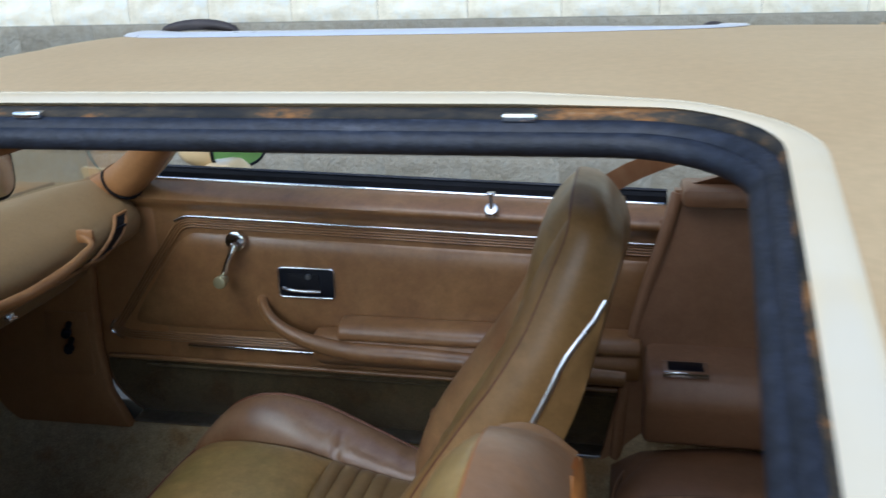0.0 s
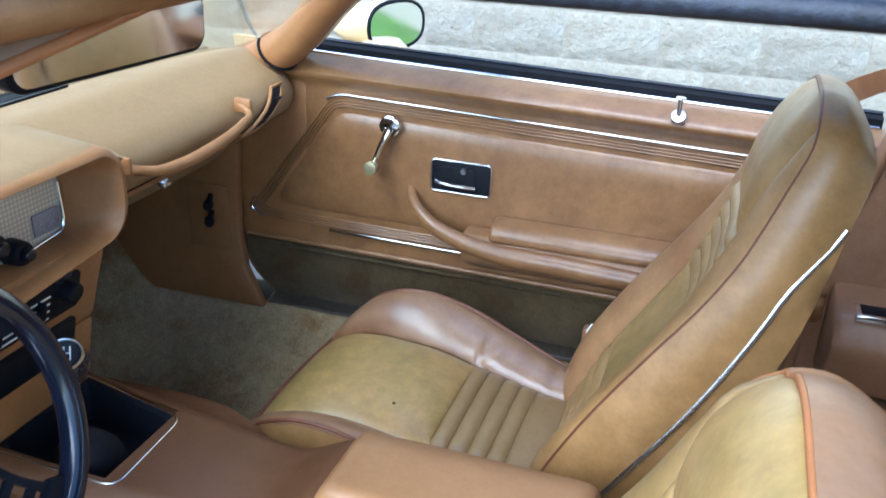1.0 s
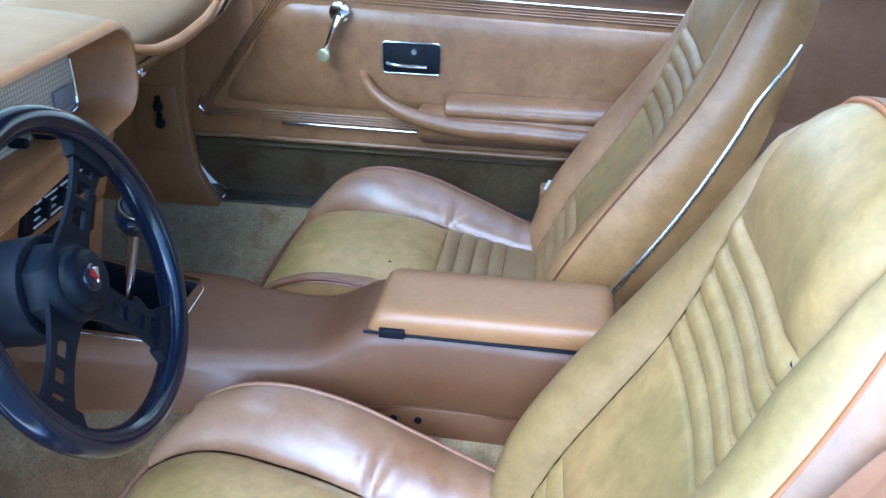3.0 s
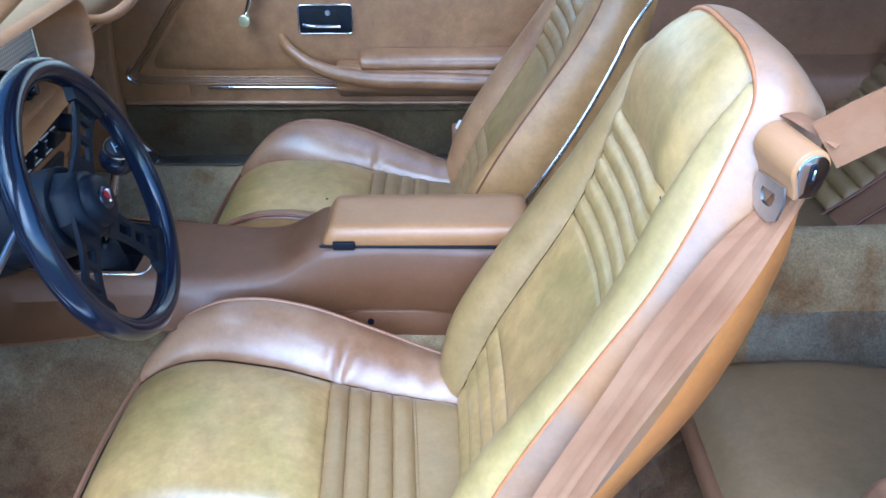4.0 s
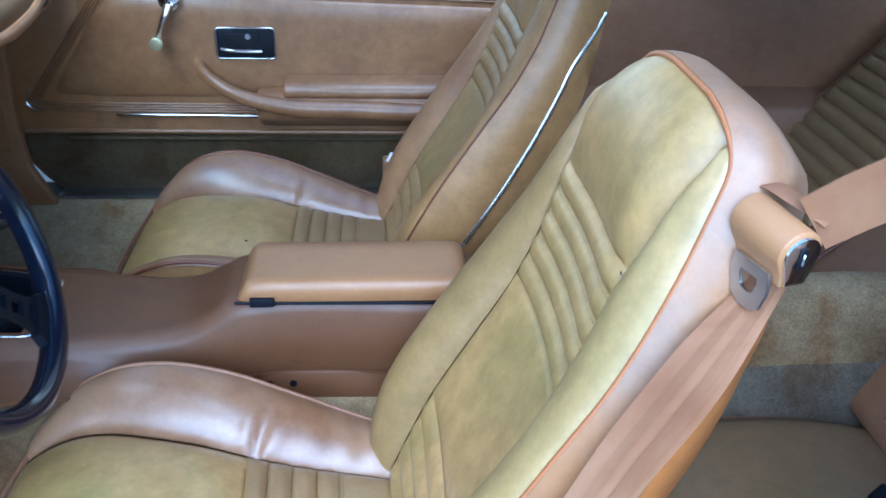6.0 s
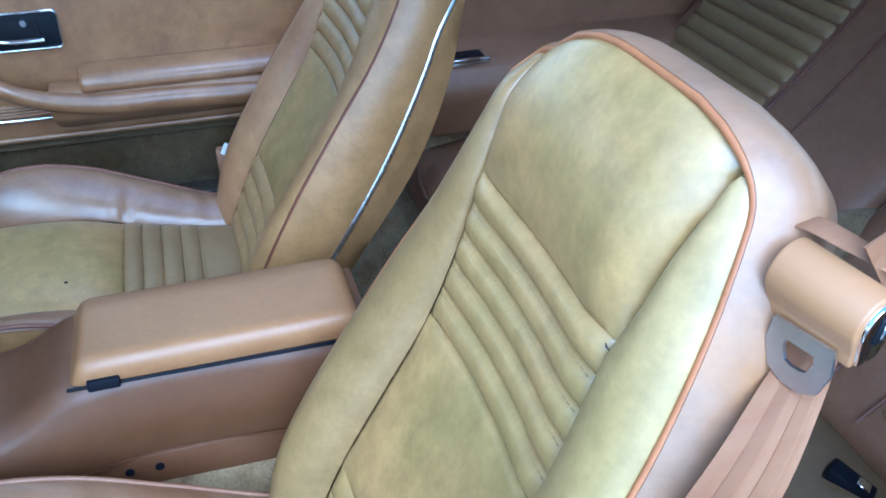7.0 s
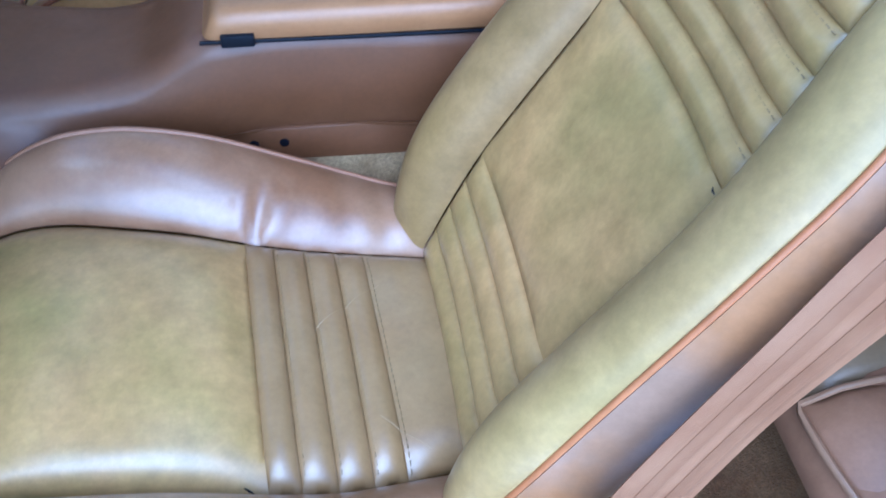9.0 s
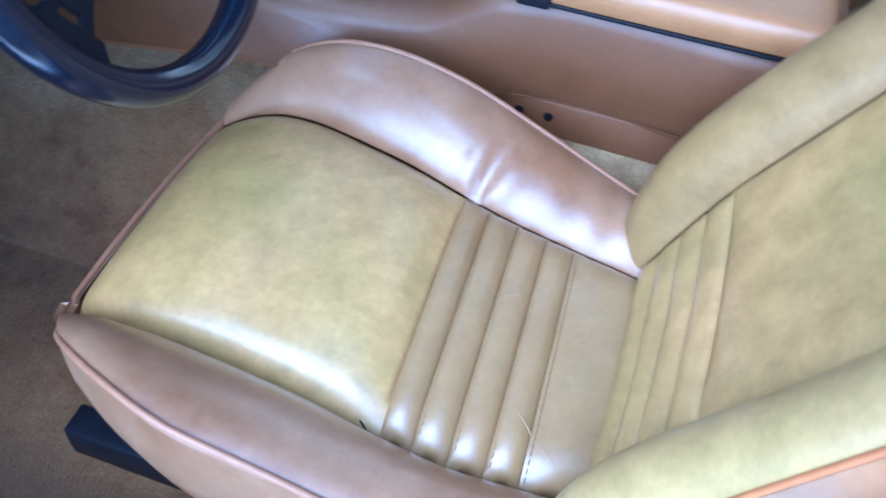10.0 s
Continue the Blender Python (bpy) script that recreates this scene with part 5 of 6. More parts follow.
    air = part("air_control", rbox(-0.694, -0.672, -0.150, 0.026, 0.748, 0.802, 0.004, 2, tilt), BLACK, dash, "black heater control panel")
    for y in (-0.120, -0.085, -0.050):
        part("slider", rbox(-0.676, -0.660, y - 0.004, y + 0.004, 0.764, 0.788, 0.002, 2, tilt), BLACK, air)
    for i in range(4):
        part("legend_bar", rbox(-0.6745, -0.6700, -0.135, -0.03, 0.757 + 0.011 * i, 0.759 + 0.011 * i, 0.0005, 1, tilt, (-0.683, -0.06, 0.775)), WHITE_TAG, air)
    part("fan_knob", rod((-0.680, -0.002, 0.786), (-0.652, -0.002, 0.780), 0.015, 0.013, 20, 0.003), BLACK, air)
    part("knob_ring", rod((-0.682, -0.002, 0.787), (-0.670, -0.002, 0.785), 0.021, 0.021, 22, 0.002), GLOSS_BLACK, air)
    part("bin", rbox(-0.715, -0.695, -0.145, 0.030, 0.672, 0.728, 0.004, 2, Matrix.Rotation(radians(14), 4, "Y")), BLACK, dash, "black stowage bin")
    return dash


dashboard()


# ---- steering wheel and column ----
def steering():
    w = thing("steering_wheel", "black three-spoke steering wheel on a black column", "steering wheel", (-0.48, -0.356, 0.834))
    tilt = radians(-18.7)
    up = np.array((math.sin(tilt) * math.cos(radians(4)), math.sin(tilt) * math.sin(radians(4)), math.cos(tilt)))
    right = np.array((-math.sin(radians(4)), math.cos(radians(4)), 0.0))
    ax = np.cross(right, up)
    c = np.array((-0.4795, -0.3566, 0.8335))

    def at(r, a, d=0.0):
        """A point at radius r, at the angle a clockwise from the top, d towards the seat."""
        a = radians(a)
        return c + r * (math.cos(a) * up + math.sin(a) * right) + d * ax
    R = 0.1435
    part("rim", tube([at(R, a) for a in np.linspace(0, 360, 73)[:-1]], 0.0125, 14, True), GLOSS_BLACK, w, "glossy black padded rim")
    part("rim_grip", tube([at(R + 0.0, a, -0.004) for a in np.linspace(0, 360, 73)[:-1]], 0.0115, 12, True), GLOSS_BLACK, w)
    for a in (52, 146, 240):
        side = math.cos(radians(a)) * right - math.sin(radians(a)) * up

        def blade(r, k):
            """A point on a spoke: r from the hub, k across it from -1 to 1."""
            s = (r - 0.028) / (R - 0.034)
            half = 0.023 - 0.008 * math.sin(math.pi * min(1.0, s * 1.05)) + 0.008 * max(0.0, s - 0.8) / 0.2
            return at(r, a, -0.014 + 0.012 * s) + k * half * side
        rows = [[blade(r, k) for k in np.linspace(-1, 1, 5)] for r in np.linspace(0.028, 0.055, 4)]
        spoke = part("spoke", slab(rows, tuple(-0.005 * ax)), BLACK, w, "black metal spoke with cut-outs")
        for k in (-1, 1):
            part("spoke_rail", slab([[blade(r, k * v) for v in np.linspace(0.52, 1, 3)] for r in np.linspace(0.054, R - 0.006, 9)], tuple(-0.005 * ax)), BLACK, spoke)
        for r in (0.079, 0.103):
            part("spoke_web", slab([[blade(r + d, v) for v in np.linspace(-0.54, 0.54, 4)] for d in (-0.004, 0.004)], tuple(-0.005 * ax)), BLACK, spoke)
        part("pad_end", slab([[blade(r, v) + 0.004 * ax for v in np.linspace(-1.15, 1.15, 5)] for r in np.linspace(0.117, R - 0.004, 5)], tuple(-0.011 * ax)), BLACK, spoke)
    hub = part("hub", rod(at(0, 0, -0.034), at(0, 0, -0.004), 0.044, 0.036, 8, 0.006), BLACK, w, "black hub pad")
    part("horn_pad", rod(at(0, 0, -0.008), at(0, 0, 0.008), 0.031, 0.026, 28, 0.005), BLACK, hub)
    part("emblem_disc", rod(at(0.002, -80, 0.006), at(0.002, -80, 0.0105), 0.0135, 0.0125, 24, 0.0015), GLOSS_BLACK, hub)
    for lead, col in ((-1, EMBLEM), (1, STEEL)):
        tip, foot = at(0.008, 180 - lead * 150, 0.0112), at(0.006, 180 + lead * 12, 0.0112)
        part("emblem_wing", rod(tip, foot, 0.0032, 0.0010, 8), col, hub)
    end = np.array((-0.745, -0.356, 0.752))
    near = at(0, 0, -0.030)
    col = part("column", rod(end, near, 0.044, 0.047, 28, 0.006), BLACK, w, "black column shroud")
    mid = end + (near - end) * 0.52
    part("collar", rod(mid, mid + (near - end) * 0.16, 0.0505, 0.0495, 28, 0.005), BLACK, col)
    part("collar", rod(near - (near - end) * 0.16, near, 0.049, 0.048, 28, 0.004), BLACK, col)
    part("column_cover", rod(end, mid, 0.066, 0.050, 28, 0.006), BLACK, col)
    stalk = part("stalk", rod((-0.545, -0.390, 0.832), (-0.541, -0.485, 0.811), 0.004, 0.004, 10), STEEL, w, "turn signal stalk")
    part("stalk_tip", rod((-0.541, -0.482, 0.812), (-0.540, -0.508, 0.804), 0.0065, 0.006, 14, 0.002), BLACK, stalk)
    lever = part("stalk", rod((-0.608, -0.385, 0.812), (-0.604, -0.455, 0.796), 0.004, 0.004, 10), STEEL, w, "tilt lever")
    part("stalk_tip", rod((-0.604, -0.452, 0.797), (-0.603, -0.468, 0.792), 0.0062, 0.006, 14, 0.002), BLACK, lever)
    return w


steering()


# ---- console ----
def console():
    con = thing("center_console", "camel moulded center console with padded armrest lid", "console", (-0.3, -0.01, 0.35))
    # one flowing body: low tray from the dash, a ramp, and the bin behind it
    rise = knots([-0.92, -0.46, -0.40, -0.36, -0.325, -0.30, -0.28, 0.02], [0.606, 0.574, 0.574, 0.583, 0.603, 0.617, 0.620, 0.617])
    flare = knots([-0.92, -0.55, -0.42, -0.33, 0.02], [0.060, 0.055, 0.030, 0.004, 0.0])
    half_w = knots([-0.92, -0.70, -0.55, -0.40, -0.32, 0.02], [0.112, 0.108, 0.099, 0.082, 0.074, 0.073])
    foot = knots([-0.92, -0.71, -0.60, -0.54, -0.49, -0.45, -0.40, -0.2, 0.02], [0.517, 0.526, 0.534, 0.536, 0.524, 0.510, 0.506, 0.506, 0.506])
    rows = []
    for x in np.linspace(-0.90, 0.02, 60):
        half, top, fl, ft = half_w(x), rise(x), flare(x), foot(x)
        side = [(-half - fl - 0.007, ft - 0.001), (-half - fl, ft), (-half - fl * 0.62, ft + 0.010), (-half - fl * 0.1, ft + 0.45 * (top - ft)), (-half, top - 0.018), (-half + 0.005, top - 0.008), (-half + 0.014, top - 0.001), (-half + 0.024, top + 0.001), (0, top + 0.001)]
        full = side + [(-y, z) for y, z in side[-2::-1]]
        rows.append([(x, -0.012 + y, z) for y, z in full])
    shell = bmesh.new()
    shell.from_mesh(slab(rows, 0.005))
    hole = [f for f in shell.faces if -0.728 < f.calc_center_median().x < -0.566 and -0.088 < f.calc_center_median().y < 0.06 and f.calc_center_median().z > 0.548]
    bmesh.ops.delete(shell, geom=hole, context="FACES")
    part("tray_body", shell, SHADED_CONSOLE, con, "camel moulded console body")
    part("base_rail", rbox(-0.47, 0.02, -0.083, 0.059, 0.42, 0.509, 0.003), SHADED_CONSOLE, con)
    for x in (-0.262, -0.230):
        part("screw", rod((x, -0.080, 0.490), (x, -0.0845, 0.490), 0.006, 0.005, 12), BLACK, con)
    part("screw", rod((-0.880, -0.130, 0.552), (-0.880, -0.150, 0.550), 0.006, 0.005, 12), BLACK, con)
    lid_prof = round_line([(-0.086, 0.624), (-0.0895, 0.634), (-0.088, 0.6545), (0.016, 0.6525), (0.052, 0.640), (0.054, 0.624)], 0.015, 5)
    lid_prof = dense(lid_prof, 0.0105)[:20]
    rows = []
    for t in np.r_[0, 0.006, 0.016, 0.03, 0.05, np.linspace(0.09, 0.91, 12), 0.95, 0.97, 0.984, 0.994, 1]:
        x = -0.296 + 0.306 * t
        k = 1 - math.sqrt(max(0.0, 1 - max(0.0, 1 - t / 0.06) ** 2)) + 1 - math.sqrt(max(0.0, 1 - max(0.0, (t - 0.94) / 0.06) ** 2))
        rows.append([(x + 0.006 * (z - 0.624) / 0.03 * (1 - t), -0.018 + (y + 0.018) * (1 - 0.18 * k), 0.624 + (z - 0.624) * (1 - 0.75 * k)) for y, z in lid_prof])
    verts = [p for r in rows for p in r]
    n, m = len(lid_prof), len(rows)
    faces = grid_faces(n, m) + [tuple(range(n)), tuple((m - 1) * n + i for i in range(n - 1, -1, -1))] + [tuple([j * n for j in range(m)] + [j * n + n - 1 for j in range(m - 1, -1, -1)])]
    lid = part("lid", mesh_of(verts, faces, angle=60), LID, con, "padded camel armrest lid")
    part("lid_seam", tube([(-0.298, -0.087, 0.6235), (-0.15, -0.0885, 0.6225), (0.0, -0.0885, 0.6215)], 0.002, 6), BLACK, lid)
    part("latch", rbox(-0.278, -0.246, -0.0935, -0.080, 0.620, 0.633, 0.002), BLACK, lid, "black push latch")
    # sunk black shifter well with a chrome edge, folded boot and leaning lever
    rim = round_line([(-0.64, -0.100), (-0.553, -0.096), (-0.560, 0.052), (-0.741, 0.078), (-0.735, -0.104), (-0.64, -0.100)], 0.020, 6)[:-1]
    well = part("shift_bezel", mesh_of([(x, y, rise(x) + 0.0045) for x, y in rim] + [(-0.648 + (x + 0.648) * 0.90, -0.018 + (y + 0.018) * 0.88, rise(x) + 0.0035) for x, y in rim] + [(-0.648 + (x + 0.648) * 0.84, -0.018 + (y + 0.018) * 0.80, 0.535) for x, y in rim], grid_faces(len(rim), 3, True) + [tuple(2 * len(rim) + i for i in range(len(rim)))], angle=35), BLACK, con, "black sunk shifter well")
    part("chrome_edge", tube([(x, y, rise(x) + 0.0052) for x, y in rim], 0.0017, 8, True), CHROME, well, "chrome edge")
    base = np.array((-0.652, -0.030, 0.537))
    way = np.array((0.117, -0.125, 0.255))
    boot = []
    for i in range(15):
        boot.append(base + way * (0.0 + 0.30 * (i / 14)))
    part("boot", tube(boot, [0.048 - 0.032 * (i / 14) + (0.004 if i % 2 else -0.003) for i in range(15)], 18), MATTE_BLACK, well, "folded black rubber boot")
    lever = part("gear_lever", rod(base + way * 0.22, base + way * 0.97, 0.0065, 0.0055, 12), CHROME, con, "chrome gear lever with round knob")
    c = Vector((-0.533, -0.157, 0.795))
    ball = bmesh.new()
    bmesh.ops.create_uvsphere(ball, u_segments=24, v_segments=16, radius=0.0235)
    bmesh.ops.translate(ball, vec=c, verts=ball.verts)
    part("knob", ball, GLOSS_BLACK, lever, "black ball gear knob")
    axis = Vector((0.32, -0.42, 0.85)).normalized()
    part("knob_cap", rod(c + axis * 0.014, c + axis * 0.0225, 0.0165, 0.0155, 24, 0.002), BLACK, lever)
    q = axis.to_track_quat("Z", "Y").to_matrix()
    part("knob_ring", tube([c + axis * 0.0200 + q @ Vector((0.0178 * math.cos(a), 0.0178 * math.sin(a), 0)) for a in np.linspace(0, 2 * math.pi, 25)[:-1]], 0.0020, 6, True), CHROME, lever)
    for k in (-0.006, 0.0, 0.006):
        part("shift_mark", rod(c + axis * 0.0228 + q @ Vector((k, -0.008, 0)), c + axis * 0.0228 + q @ Vector((k, 0.008, 0)), 0.0007), STEEL, lever)
    part("shift_mark", rod(c + axis * 0.0228 + q @ Vector((-0.006, 0, 0)), c + axis * 0.0228 + q @ Vector((0.006, 0, 0)), 0.0007), STEEL, lever)
    return con


console()


# ---- seat belts ----
def ribbon(path, wide, thick=0.0016, flip=0.0, taper=False):
    """A flat strap along a path, its width square to the path and lying fore and aft; flip: how far it twists out, in degrees."""
    p = np.array(path, float)
    t = np.gradient(p, axis=0)
    t /= np.linalg.norm(t, axis=1, keepdims=True)
    rows = []
    for i, (q, d) in enumerate(zip(p, t)):
        half = wide * (0.62 + 0.38 * min(1.0, i / 5)) if taper else wide
        n = np.array((math.sin(radians(flip)) * 0.3, 1.0, 0.0)) + np.array((0, 0, math.sin(radians(flip))))
        a = np.cross(d, n)
        a /= np.linalg.norm(a)
        wave = np.array((0, 0.0010 * math.sin(len(rows) * 0.55) + 0.0015 * math.sin(len(rows) * 1.3), 0))
        rows.append([q + k * half * a + wave * (0.4 + 0.6 * k) + np.array((0, 0.0001 * math.cos(k * 14), 0)) for k in np.linspace(-1, 1, 19)])
    return rows, slab(rows, thick)


def driver_belt():
    belt = thing("seat_belt", "dusty pink seat belt hanging with its camel buckle", "seat belt", (0.16, -0.55, 0.95))
    up_path = smooth_path([(0.184, -0.547, 0.972), (0.212, -0.552, 0.992), (0.30, -0.566, 1.042), (0.55, -0.58, 1.12), (0.72, -0.59, 1.165)], 20)
    part("shoulder_strap", ribbon(up_path, 0.023)[1], BELT, belt, "dusty pink webbing")
    front = smooth_path([(0.172, -0.524, 0.942), (0.160, -0.530, 0.922), (0.137, -0.541, 0.905), (0.107, -0.557, 0.884), (0.085, -0.562, 0.852), (0.062, -0.567, 0.816), (0.029, -0.575, 0.754), (-0.004, -0.582, 0.692), (-0.036, -0.590, 0.630), (-0.070, -0.600, 0.52), (-0.095, -0.612, 0.40)], 44)
    rear = smooth_path([(0.186, -0.540, 0.942), (0.178, -0.547, 0.924), (0.161, -0.561, 0.899), (0.133, -0.578, 0.855), (0.114, -0.582, 0.822), (0.094, -0.585, 0.790), (0.070, -0.587, 0.743), (0.046, -0.589, 0.696), (0.012, -0.596, 0.628), (-0.030, -0.608, 0.52), (-0.060, -0.622, 0.40)], 44)
    rows = []
    for i, (p, q) in enumerate(zip(front, rear)):
        p, q = np.array(p, float), np.array(q, float)
        sway = 0.0010 * math.sin(i * 0.40)
        rows.append([p + (q - p) * k + np.array((0, sway * k + 0.0005 * math.cos(k * 28) - 0.003 * math.sin(math.pi * k), 0)) for k in np.linspace(0, 1, 19)])
    lap = part("lap_strap", slab(rows, 0.0016), BELT, belt, "dusty pink webbing with woven stripes")
    for a, b in ((0.24, 0.40), (0.58, 0.76)):
        lines = []
        for r in rows[3:]:
            p, q = np.array(r[0]), np.array(r[-1])
            out = np.cross(q - p, (0.5, 0.0, 0.87))
            out *= 0.0019 / np.linalg.norm(out) * (1 if out[1] < 0 else -1)
            lines.append([np.array(r[round(18 * k)]) + out for k in np.linspace(a, b, 4)])
        part("woven_stripe", slab(lines, 0.0003), BELT_STRIPE, lap, "darker woven stripe")
    t = Matrix.Rotation(radians(-74), 4, "Z") @ Matrix.Rotation(radians(5), 4, "Y") @ Matrix.Scale(1.04, 4)
    c = Vector((0.163, -0.545, 0.961))

    def drum(grow):
        """The buckle's end outline: a round drum that narrows to a flat lip."""
        arc = [(-0.003 + (0.0165 + grow) * math.cos(radians(a)), 0.003 + (0.0165 + grow) * math.sin(radians(a))) for a in range(-28, 209, 14)]
        return arc + [(-0.0135 - grow * 0.5, -0.013), (-0.012 - grow * 0.5, -0.022 - grow), (0.006 + grow * 0.5, -0.022 - grow), (0.0085 + grow * 0.5, -0.012)]

    def placed(bm):
        bmesh.ops.transform(bm, matrix=Matrix.Translation(c) @ t, verts=bm.verts)
        return bm
    body = part("buckle", placed(prism(drum(0.0), "x", -0.027, 0.026, 0.0022, 3)), LATCH_PLASTIC, belt, "camel plastic buckle")
    part("end_plate", placed(prism(drum(-0.003), "x", 0.0255, 0.0285, 0.0008)), CHROME, body, "bright end plate")
    part("slot", placed(rbox(0.0280, 0.0300, -0.007, -0.001, -0.006, 0.010, 0.0008, 1)), MATTE_BLACK, body)
    part("spring", placed(rbox(0.0290, 0.0310, -0.0045, -0.0025, -0.003, 0.006, 0.0008, 1)), STEEL, body)
    bm = bmesh.new()
    outer = [(-0.019, 0.0), (0.019, 0.0), (0.021, -0.020), (0.016, -0.040), (0.006, -0.047), (-0.006, -0.047), (-0.016, -0.040), (-0.021, -0.020)]
    inner = [(-0.009, -0.012), (0.009, -0.012), (0.010, -0.018), (0.007, -0.028), (0.003, -0.030), (-0.003, -0.030), (-0.007, -0.028), (-0.010, -0.018)]
    layers = [[[bm.verts.new((x, y, z)) for x, z in loop] for loop in (outer, inner)] for y in (-0.0012, 0.0012)]
    for o, i in layers:
        for k in range(8):
            bm.faces.new((o[k], o[(k + 1) % 8], i[(k + 1) % 8], i[k]))
    for loop in (0, 1):
        for k in range(8):
            bm.faces.new((layers[0][loop][k], layers[0][loop][(k + 1) % 8], layers[1][loop][(k + 1) % 8], layers[1][loop][k]))
    bmesh.ops.transform(bm, matrix=Matrix.Translation((0.147, -0.550, 0.945)) @ Matrix.Rotation(radians(-74), 4, "Z") @ Matrix.Diagonal((0.95, 1.0, 0.76, 1.0)), verts=bm.verts)
    part("tongue", bm, TONGUE, belt, "steel tongue with a square hole")
    loop = smooth_path([(0.166, -0.498, 0.977), (0.168, -0.510, 0.984), (0.178, -0.530, 0.982), (0.196, -0.548, 0.973)], 14)
    part("guide_loop", tube(loop, 0.0095, 10, flat=0.16), BELT, belt, "pink guide loop")
    return belt


driver_belt()


def passenger_belt():
    belt = thing("seat_belt", "camel shoulder belt crossing the far window", "seat belt", (0.35, 0.62, 1.0))
    path = smooth_path([(0.195, 0.47, 1.000), (0.225, 0.50, 1.016), (0.275, 0.55, 1.030), (0.45, 0.575, 1.082), (0.70, 0.585, 1.155)], 18)
    part("shoulder_strap", ribbon(path, 0.016)[1], BELT, belt, "dusty pink webbing")
    part("anchor", rbox(-0.105, -0.07, 0.575, 0.60, 0.44, 0.545, 0.006), DARK_VINYL, belt)
    part("white_tag", rbox(-0.094, -0.082, 0.566, 0.569, 0.540, 0.562, 0.002, 1, Matrix.Rotation(radians(25), 4, "Y")), WHITE_TAG, belt, "white label tag")
    return belt


passenger_belt()


# ---- mirror and visors ----
def interior_mirror():
    m = thing("rear_view_mirror", "black framed rear view mirror reflecting camel vinyl", "mirror", (-0.45, -0.05, 1.14))
    turn = Matrix.Rotation(radians(-6), 4, "Z") @ Matrix.Rotation(radians(2), 4, "Y")
    c = (-0.470, -0.100, 1.130)
    part("frame", prism([(y + c[1], z + c[2]) for y, z in rounded_outline(0.25, 0.066, 0.02)], "x", c[0] - 0.016, c[0] + 0.004, 0.004), BLACK, m).data.transform(Matrix.Translation(c) @ turn @ Matrix.Translation(Vector(c) * -1))
    part("mirror_glass", prism([(y + c[1], z + c[2]) for y, z in rounded_outline(0.238, 0.055, 0.016)], "x", c[0] + 0.002, c[0] + 0.0065), CHROME_MIRROR, m, "mirror glass").data.transform(Matrix.Translation(c) @ turn @ Matrix.Translation(Vector(c) * -1))
    part("stem", rod((-0.485, -0.02, 1.14), (-0.50, -0.02, 1.185), 0.008, 0.006), BLACK, m)
    return m


interior_mirror()


def sun_visor(y0, y1, slope):
    v = thing("sun_visor", "camel vinyl sun visor folded under the header", "sun visor", (-0.42, (y0 + y1) / 2, 1.16), group="sun visors")
    def sheet(a, b):
        y = y0 + (y1 - y0) * b
        return (-0.430 + 0.045 * a, y, 1.222 - 0.042 * a + slope * (y + 0.09))
    part("visor_panel", pillow(sheet, 10, 14, 0.006, 0.0, 6, 10, 0.012, (0.7, 0, 0.7)), VISOR, v)
    part("piping", tube([(-0.386, y, 1.180 + slope * (y + 0.09)) for y in np.linspace(y0, y1, 12)], 0.0055, 8), PIPING, v)


sun_visor(-0.50, -0.085, 0.13)
sun_visor(0.06, 0.50, 0.0)


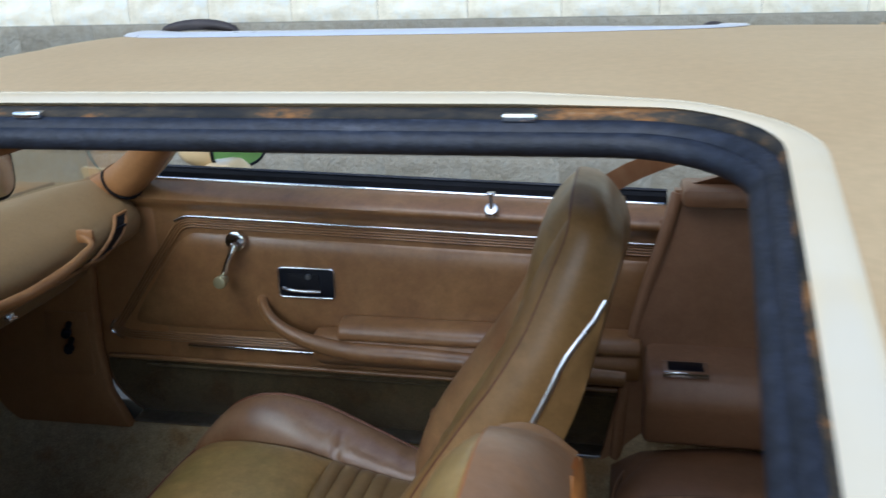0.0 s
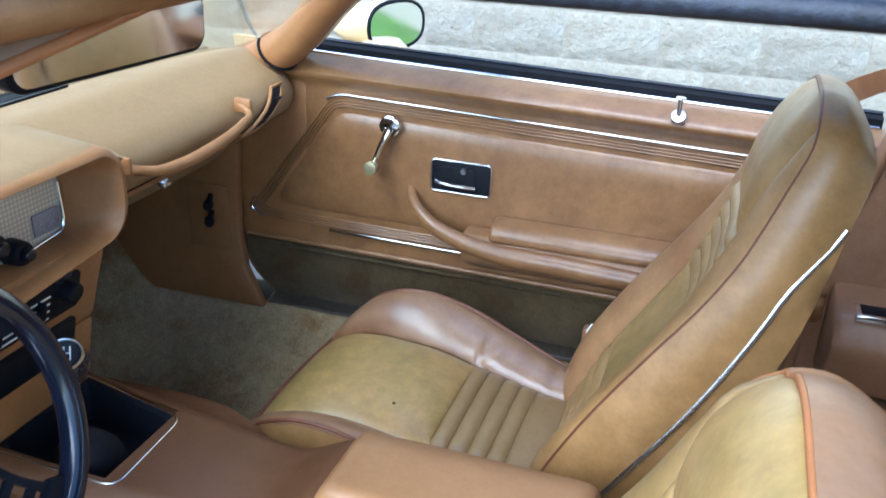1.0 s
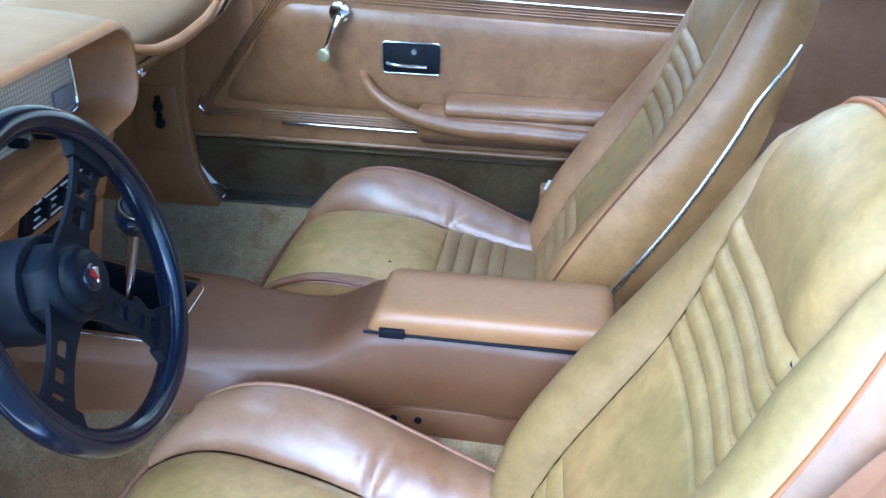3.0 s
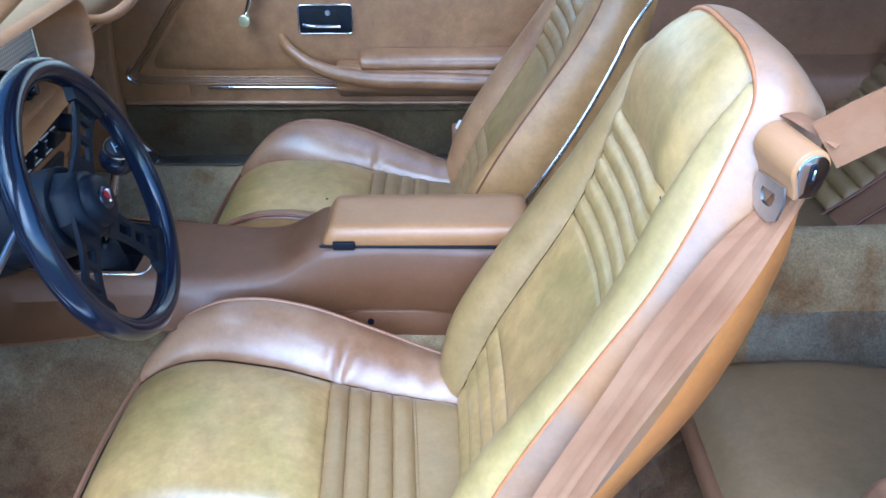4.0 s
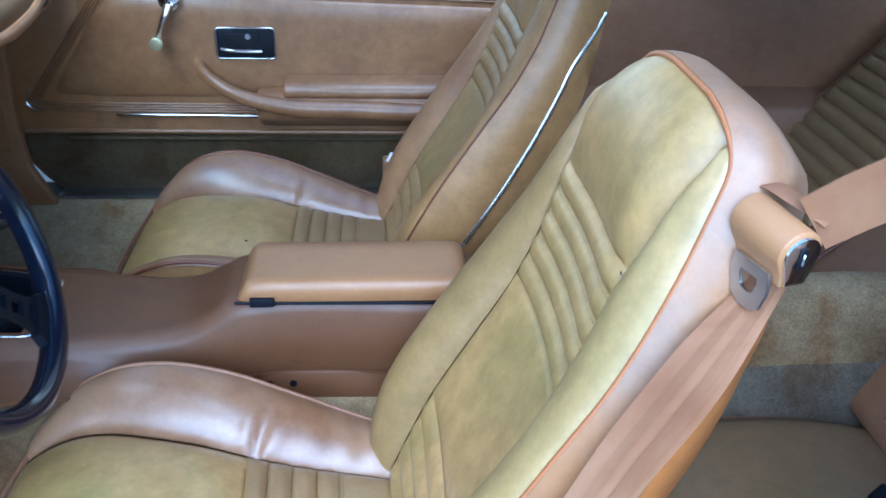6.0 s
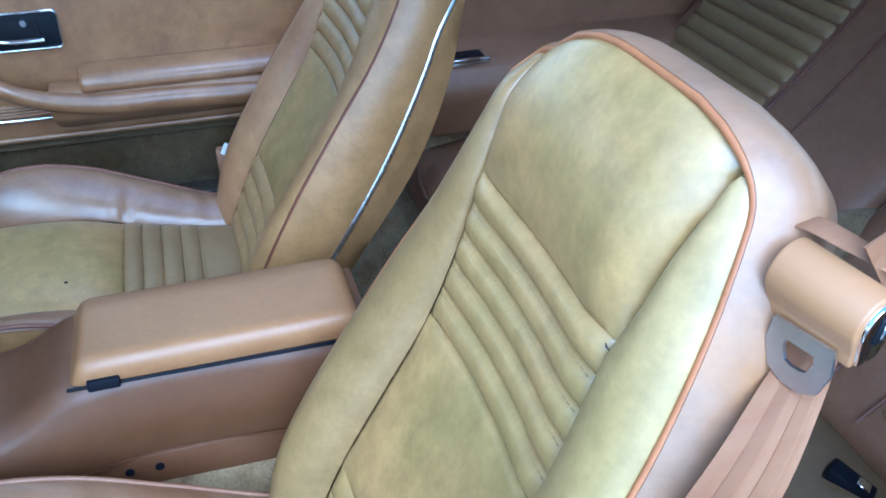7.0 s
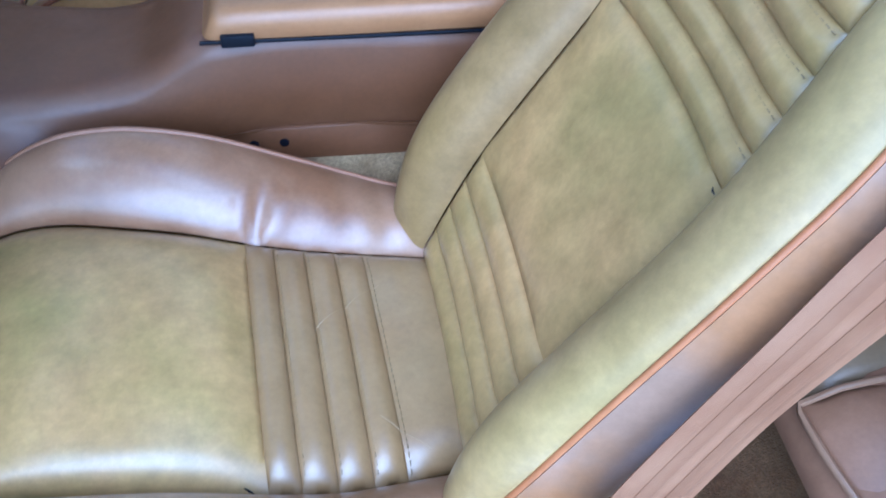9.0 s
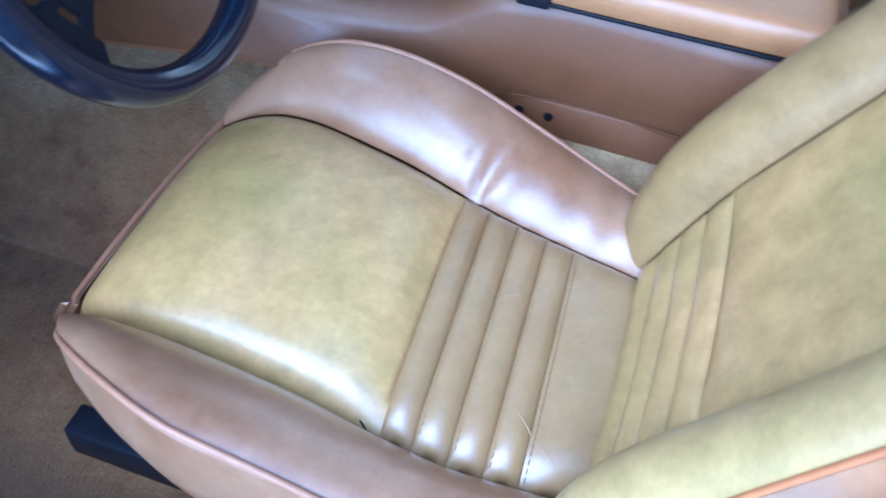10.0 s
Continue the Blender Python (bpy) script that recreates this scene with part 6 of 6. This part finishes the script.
# ---- rear seat ----
def rear_seat(side):
    s = thing("bench_seat", "brown vinyl back seat with ribbed backrest and piped cushion", "seat", (0.55, side * 0.37, 0.34), group="rear seats")
    yi, yo = side * (0.075 if side < 0 else 0.13), side * (0.60 if side < 0 else 0.65)
    def cush(a, b):
        x = 0.225 + 0.52 * b
        return (x, yi + (yo - yi) * a, (0.40 if side < 0 else 0.455) + 0.035 * math.sin(math.pi * min(1, b * 1.15)) - 0.03 * b - 0.025 * max(0.0, 1 - b / 0.1))
    cushion = part("cushion", pillow(cush, 22, 20, 0.028, 0.012, 5.0, 6.0, 0.10 if side < 0 else 0.155, (0, 0, 1)), DARK_VINYL, s, "brown vinyl cushion")
    ym = side * 0.43
    part("centre_panel", pillow(lambda a, b: (0.238 + 0.42 * b, yi + (ym - yi) * (0.14 + 0.84 * a), cush(0.5, 0.03 + 0.8 * b)[2] + 0.026), 14, 14, 0.008, 0.004, 8, 8, 0.01, (0, 0, 1)), REAR_CUSHION, cushion, "olive vinyl centre panel")
    part("bolster", pillow(lambda a, b: (0.236 + 0.055 * a ** 2 + 0.42 * b, ym + (yo - ym) * a, cush(0.5, 0.03 + 0.8 * b)[2] + 0.026 - 0.03 * a * a), 14, 16, 0.010, 0.004, 5, 7, 0.01, (0, 0, 1)), DARK_VINYL, cushion, "red-brown vinyl bolster")
    seam = [(0.236 + 0.42 * b, ym, cush(0.5, 0.03 + 0.8 * b)[2] + 0.030) for b in np.linspace(1, 0, 14)]
    seam += [(0.234 + 0.055 * a ** 2, ym + (yo - ym) * a, cush(0.5, 0.03)[2] + 0.028 - 0.03 * a * a) for a in np.linspace(0.05, 1, 10)]
    part("piping", tube(seam, 0.004, 6), VISOR, cushion)
    inner = side * 0.004

    def rest(a, b):
        return (0.70 + 0.34 * b - 0.13 * (1 - b) ** 2.5, inner + (yo - inner) * a, 0.44 + 0.50 * b)
    back = part("backrest", pillow(rest, 30, 20, 0.030, 0.0, 12.0, 6.0, 0.06, (-1, 0, 0.6)), DARK_VINYL, s, "brown vinyl back")
    for i in range(17):
        b0 = 0.075 + 0.045 * i
        part("rib", pillow(lambda a, b: tuple(np.array(rest(0.42 + 0.50 * a, b0 + 0.045 * b)) + np.array((-0.026, 0, 0.018))), 14, 6, 0.008, 0.003, 14, 2.2, 0.01, (-1, 0, 0.6)), REAR_OLIVE, back)
    for a in (0.285, 0.405):
        part("seam", tube([tuple(np.array(rest(a, b)) + np.array((-0.0262, 0, 0.0175))) for b in np.linspace(0.04, 0.96, 16)], 0.0028, 6), BROWN_PIPING, back)
    return s


rear_seat(-1)
rear_seat(1)
for x, y, turn in ((0.520, -0.305, 35), (0.497, -0.365, 60)):
    holder = thing("belt_buckle", "black seat belt buckle tucked into the rear seat crack", "seat belt", (x, y, 0.44), group="rear belt buckles")
    spin = Matrix.Rotation(radians(turn), 4, "Z") @ Matrix.Rotation(radians(20), 4, "X")
    shell = part("body", rbox(x - 0.012, x + 0.012, y - 0.028, y + 0.028, 0.440, 0.462, 0.004, 2, spin), BLACK, holder)
    part("button", rbox(x - 0.007, x + 0.007, y - 0.020, y - 0.004, 0.461, 0.464, 0.001, 1, spin, (x, y, 0.451)), CHROME, shell, "bright metal release button")

# ---- heel pad ----
def heel_pad():
    """A ribbed rubber pad sewn into the carpet, bent over the foot of the tunnel."""
    pad = thing("heel_pad", "ribbed brown rubber heel pad set in the carpet", "floor pad", (-0.98, -0.28, 0.25))

    def on_carpet(u, v, lift):
        y = -0.216 - 0.15 * v
        x = -0.876 - 0.055 * v - 0.17 * u
        return (x, y, carpet_z(x, y) + lift)
    sheet = part("pad", slab([[on_carpet(u, v, 0.008) for u in np.linspace(0, 1, 20)] for v in np.linspace(0, 1, 20)], (0, 0, -0.02)), plain("brown_rubber", srgb(84, 58, 40), 0.6), pad)
    ridge = plain("brown_rubber_rib", srgb(128, 92, 62), 0.6)
    for i in range(22):
        part("rib", tube([on_carpet(0.03 + 0.044 * i, v, 0.009) for v in np.linspace(0.06, 0.96, 14)], 0.0022, 5), ridge, sheet)


heel_pad()

build_roof()
build_shell()
build_wall()
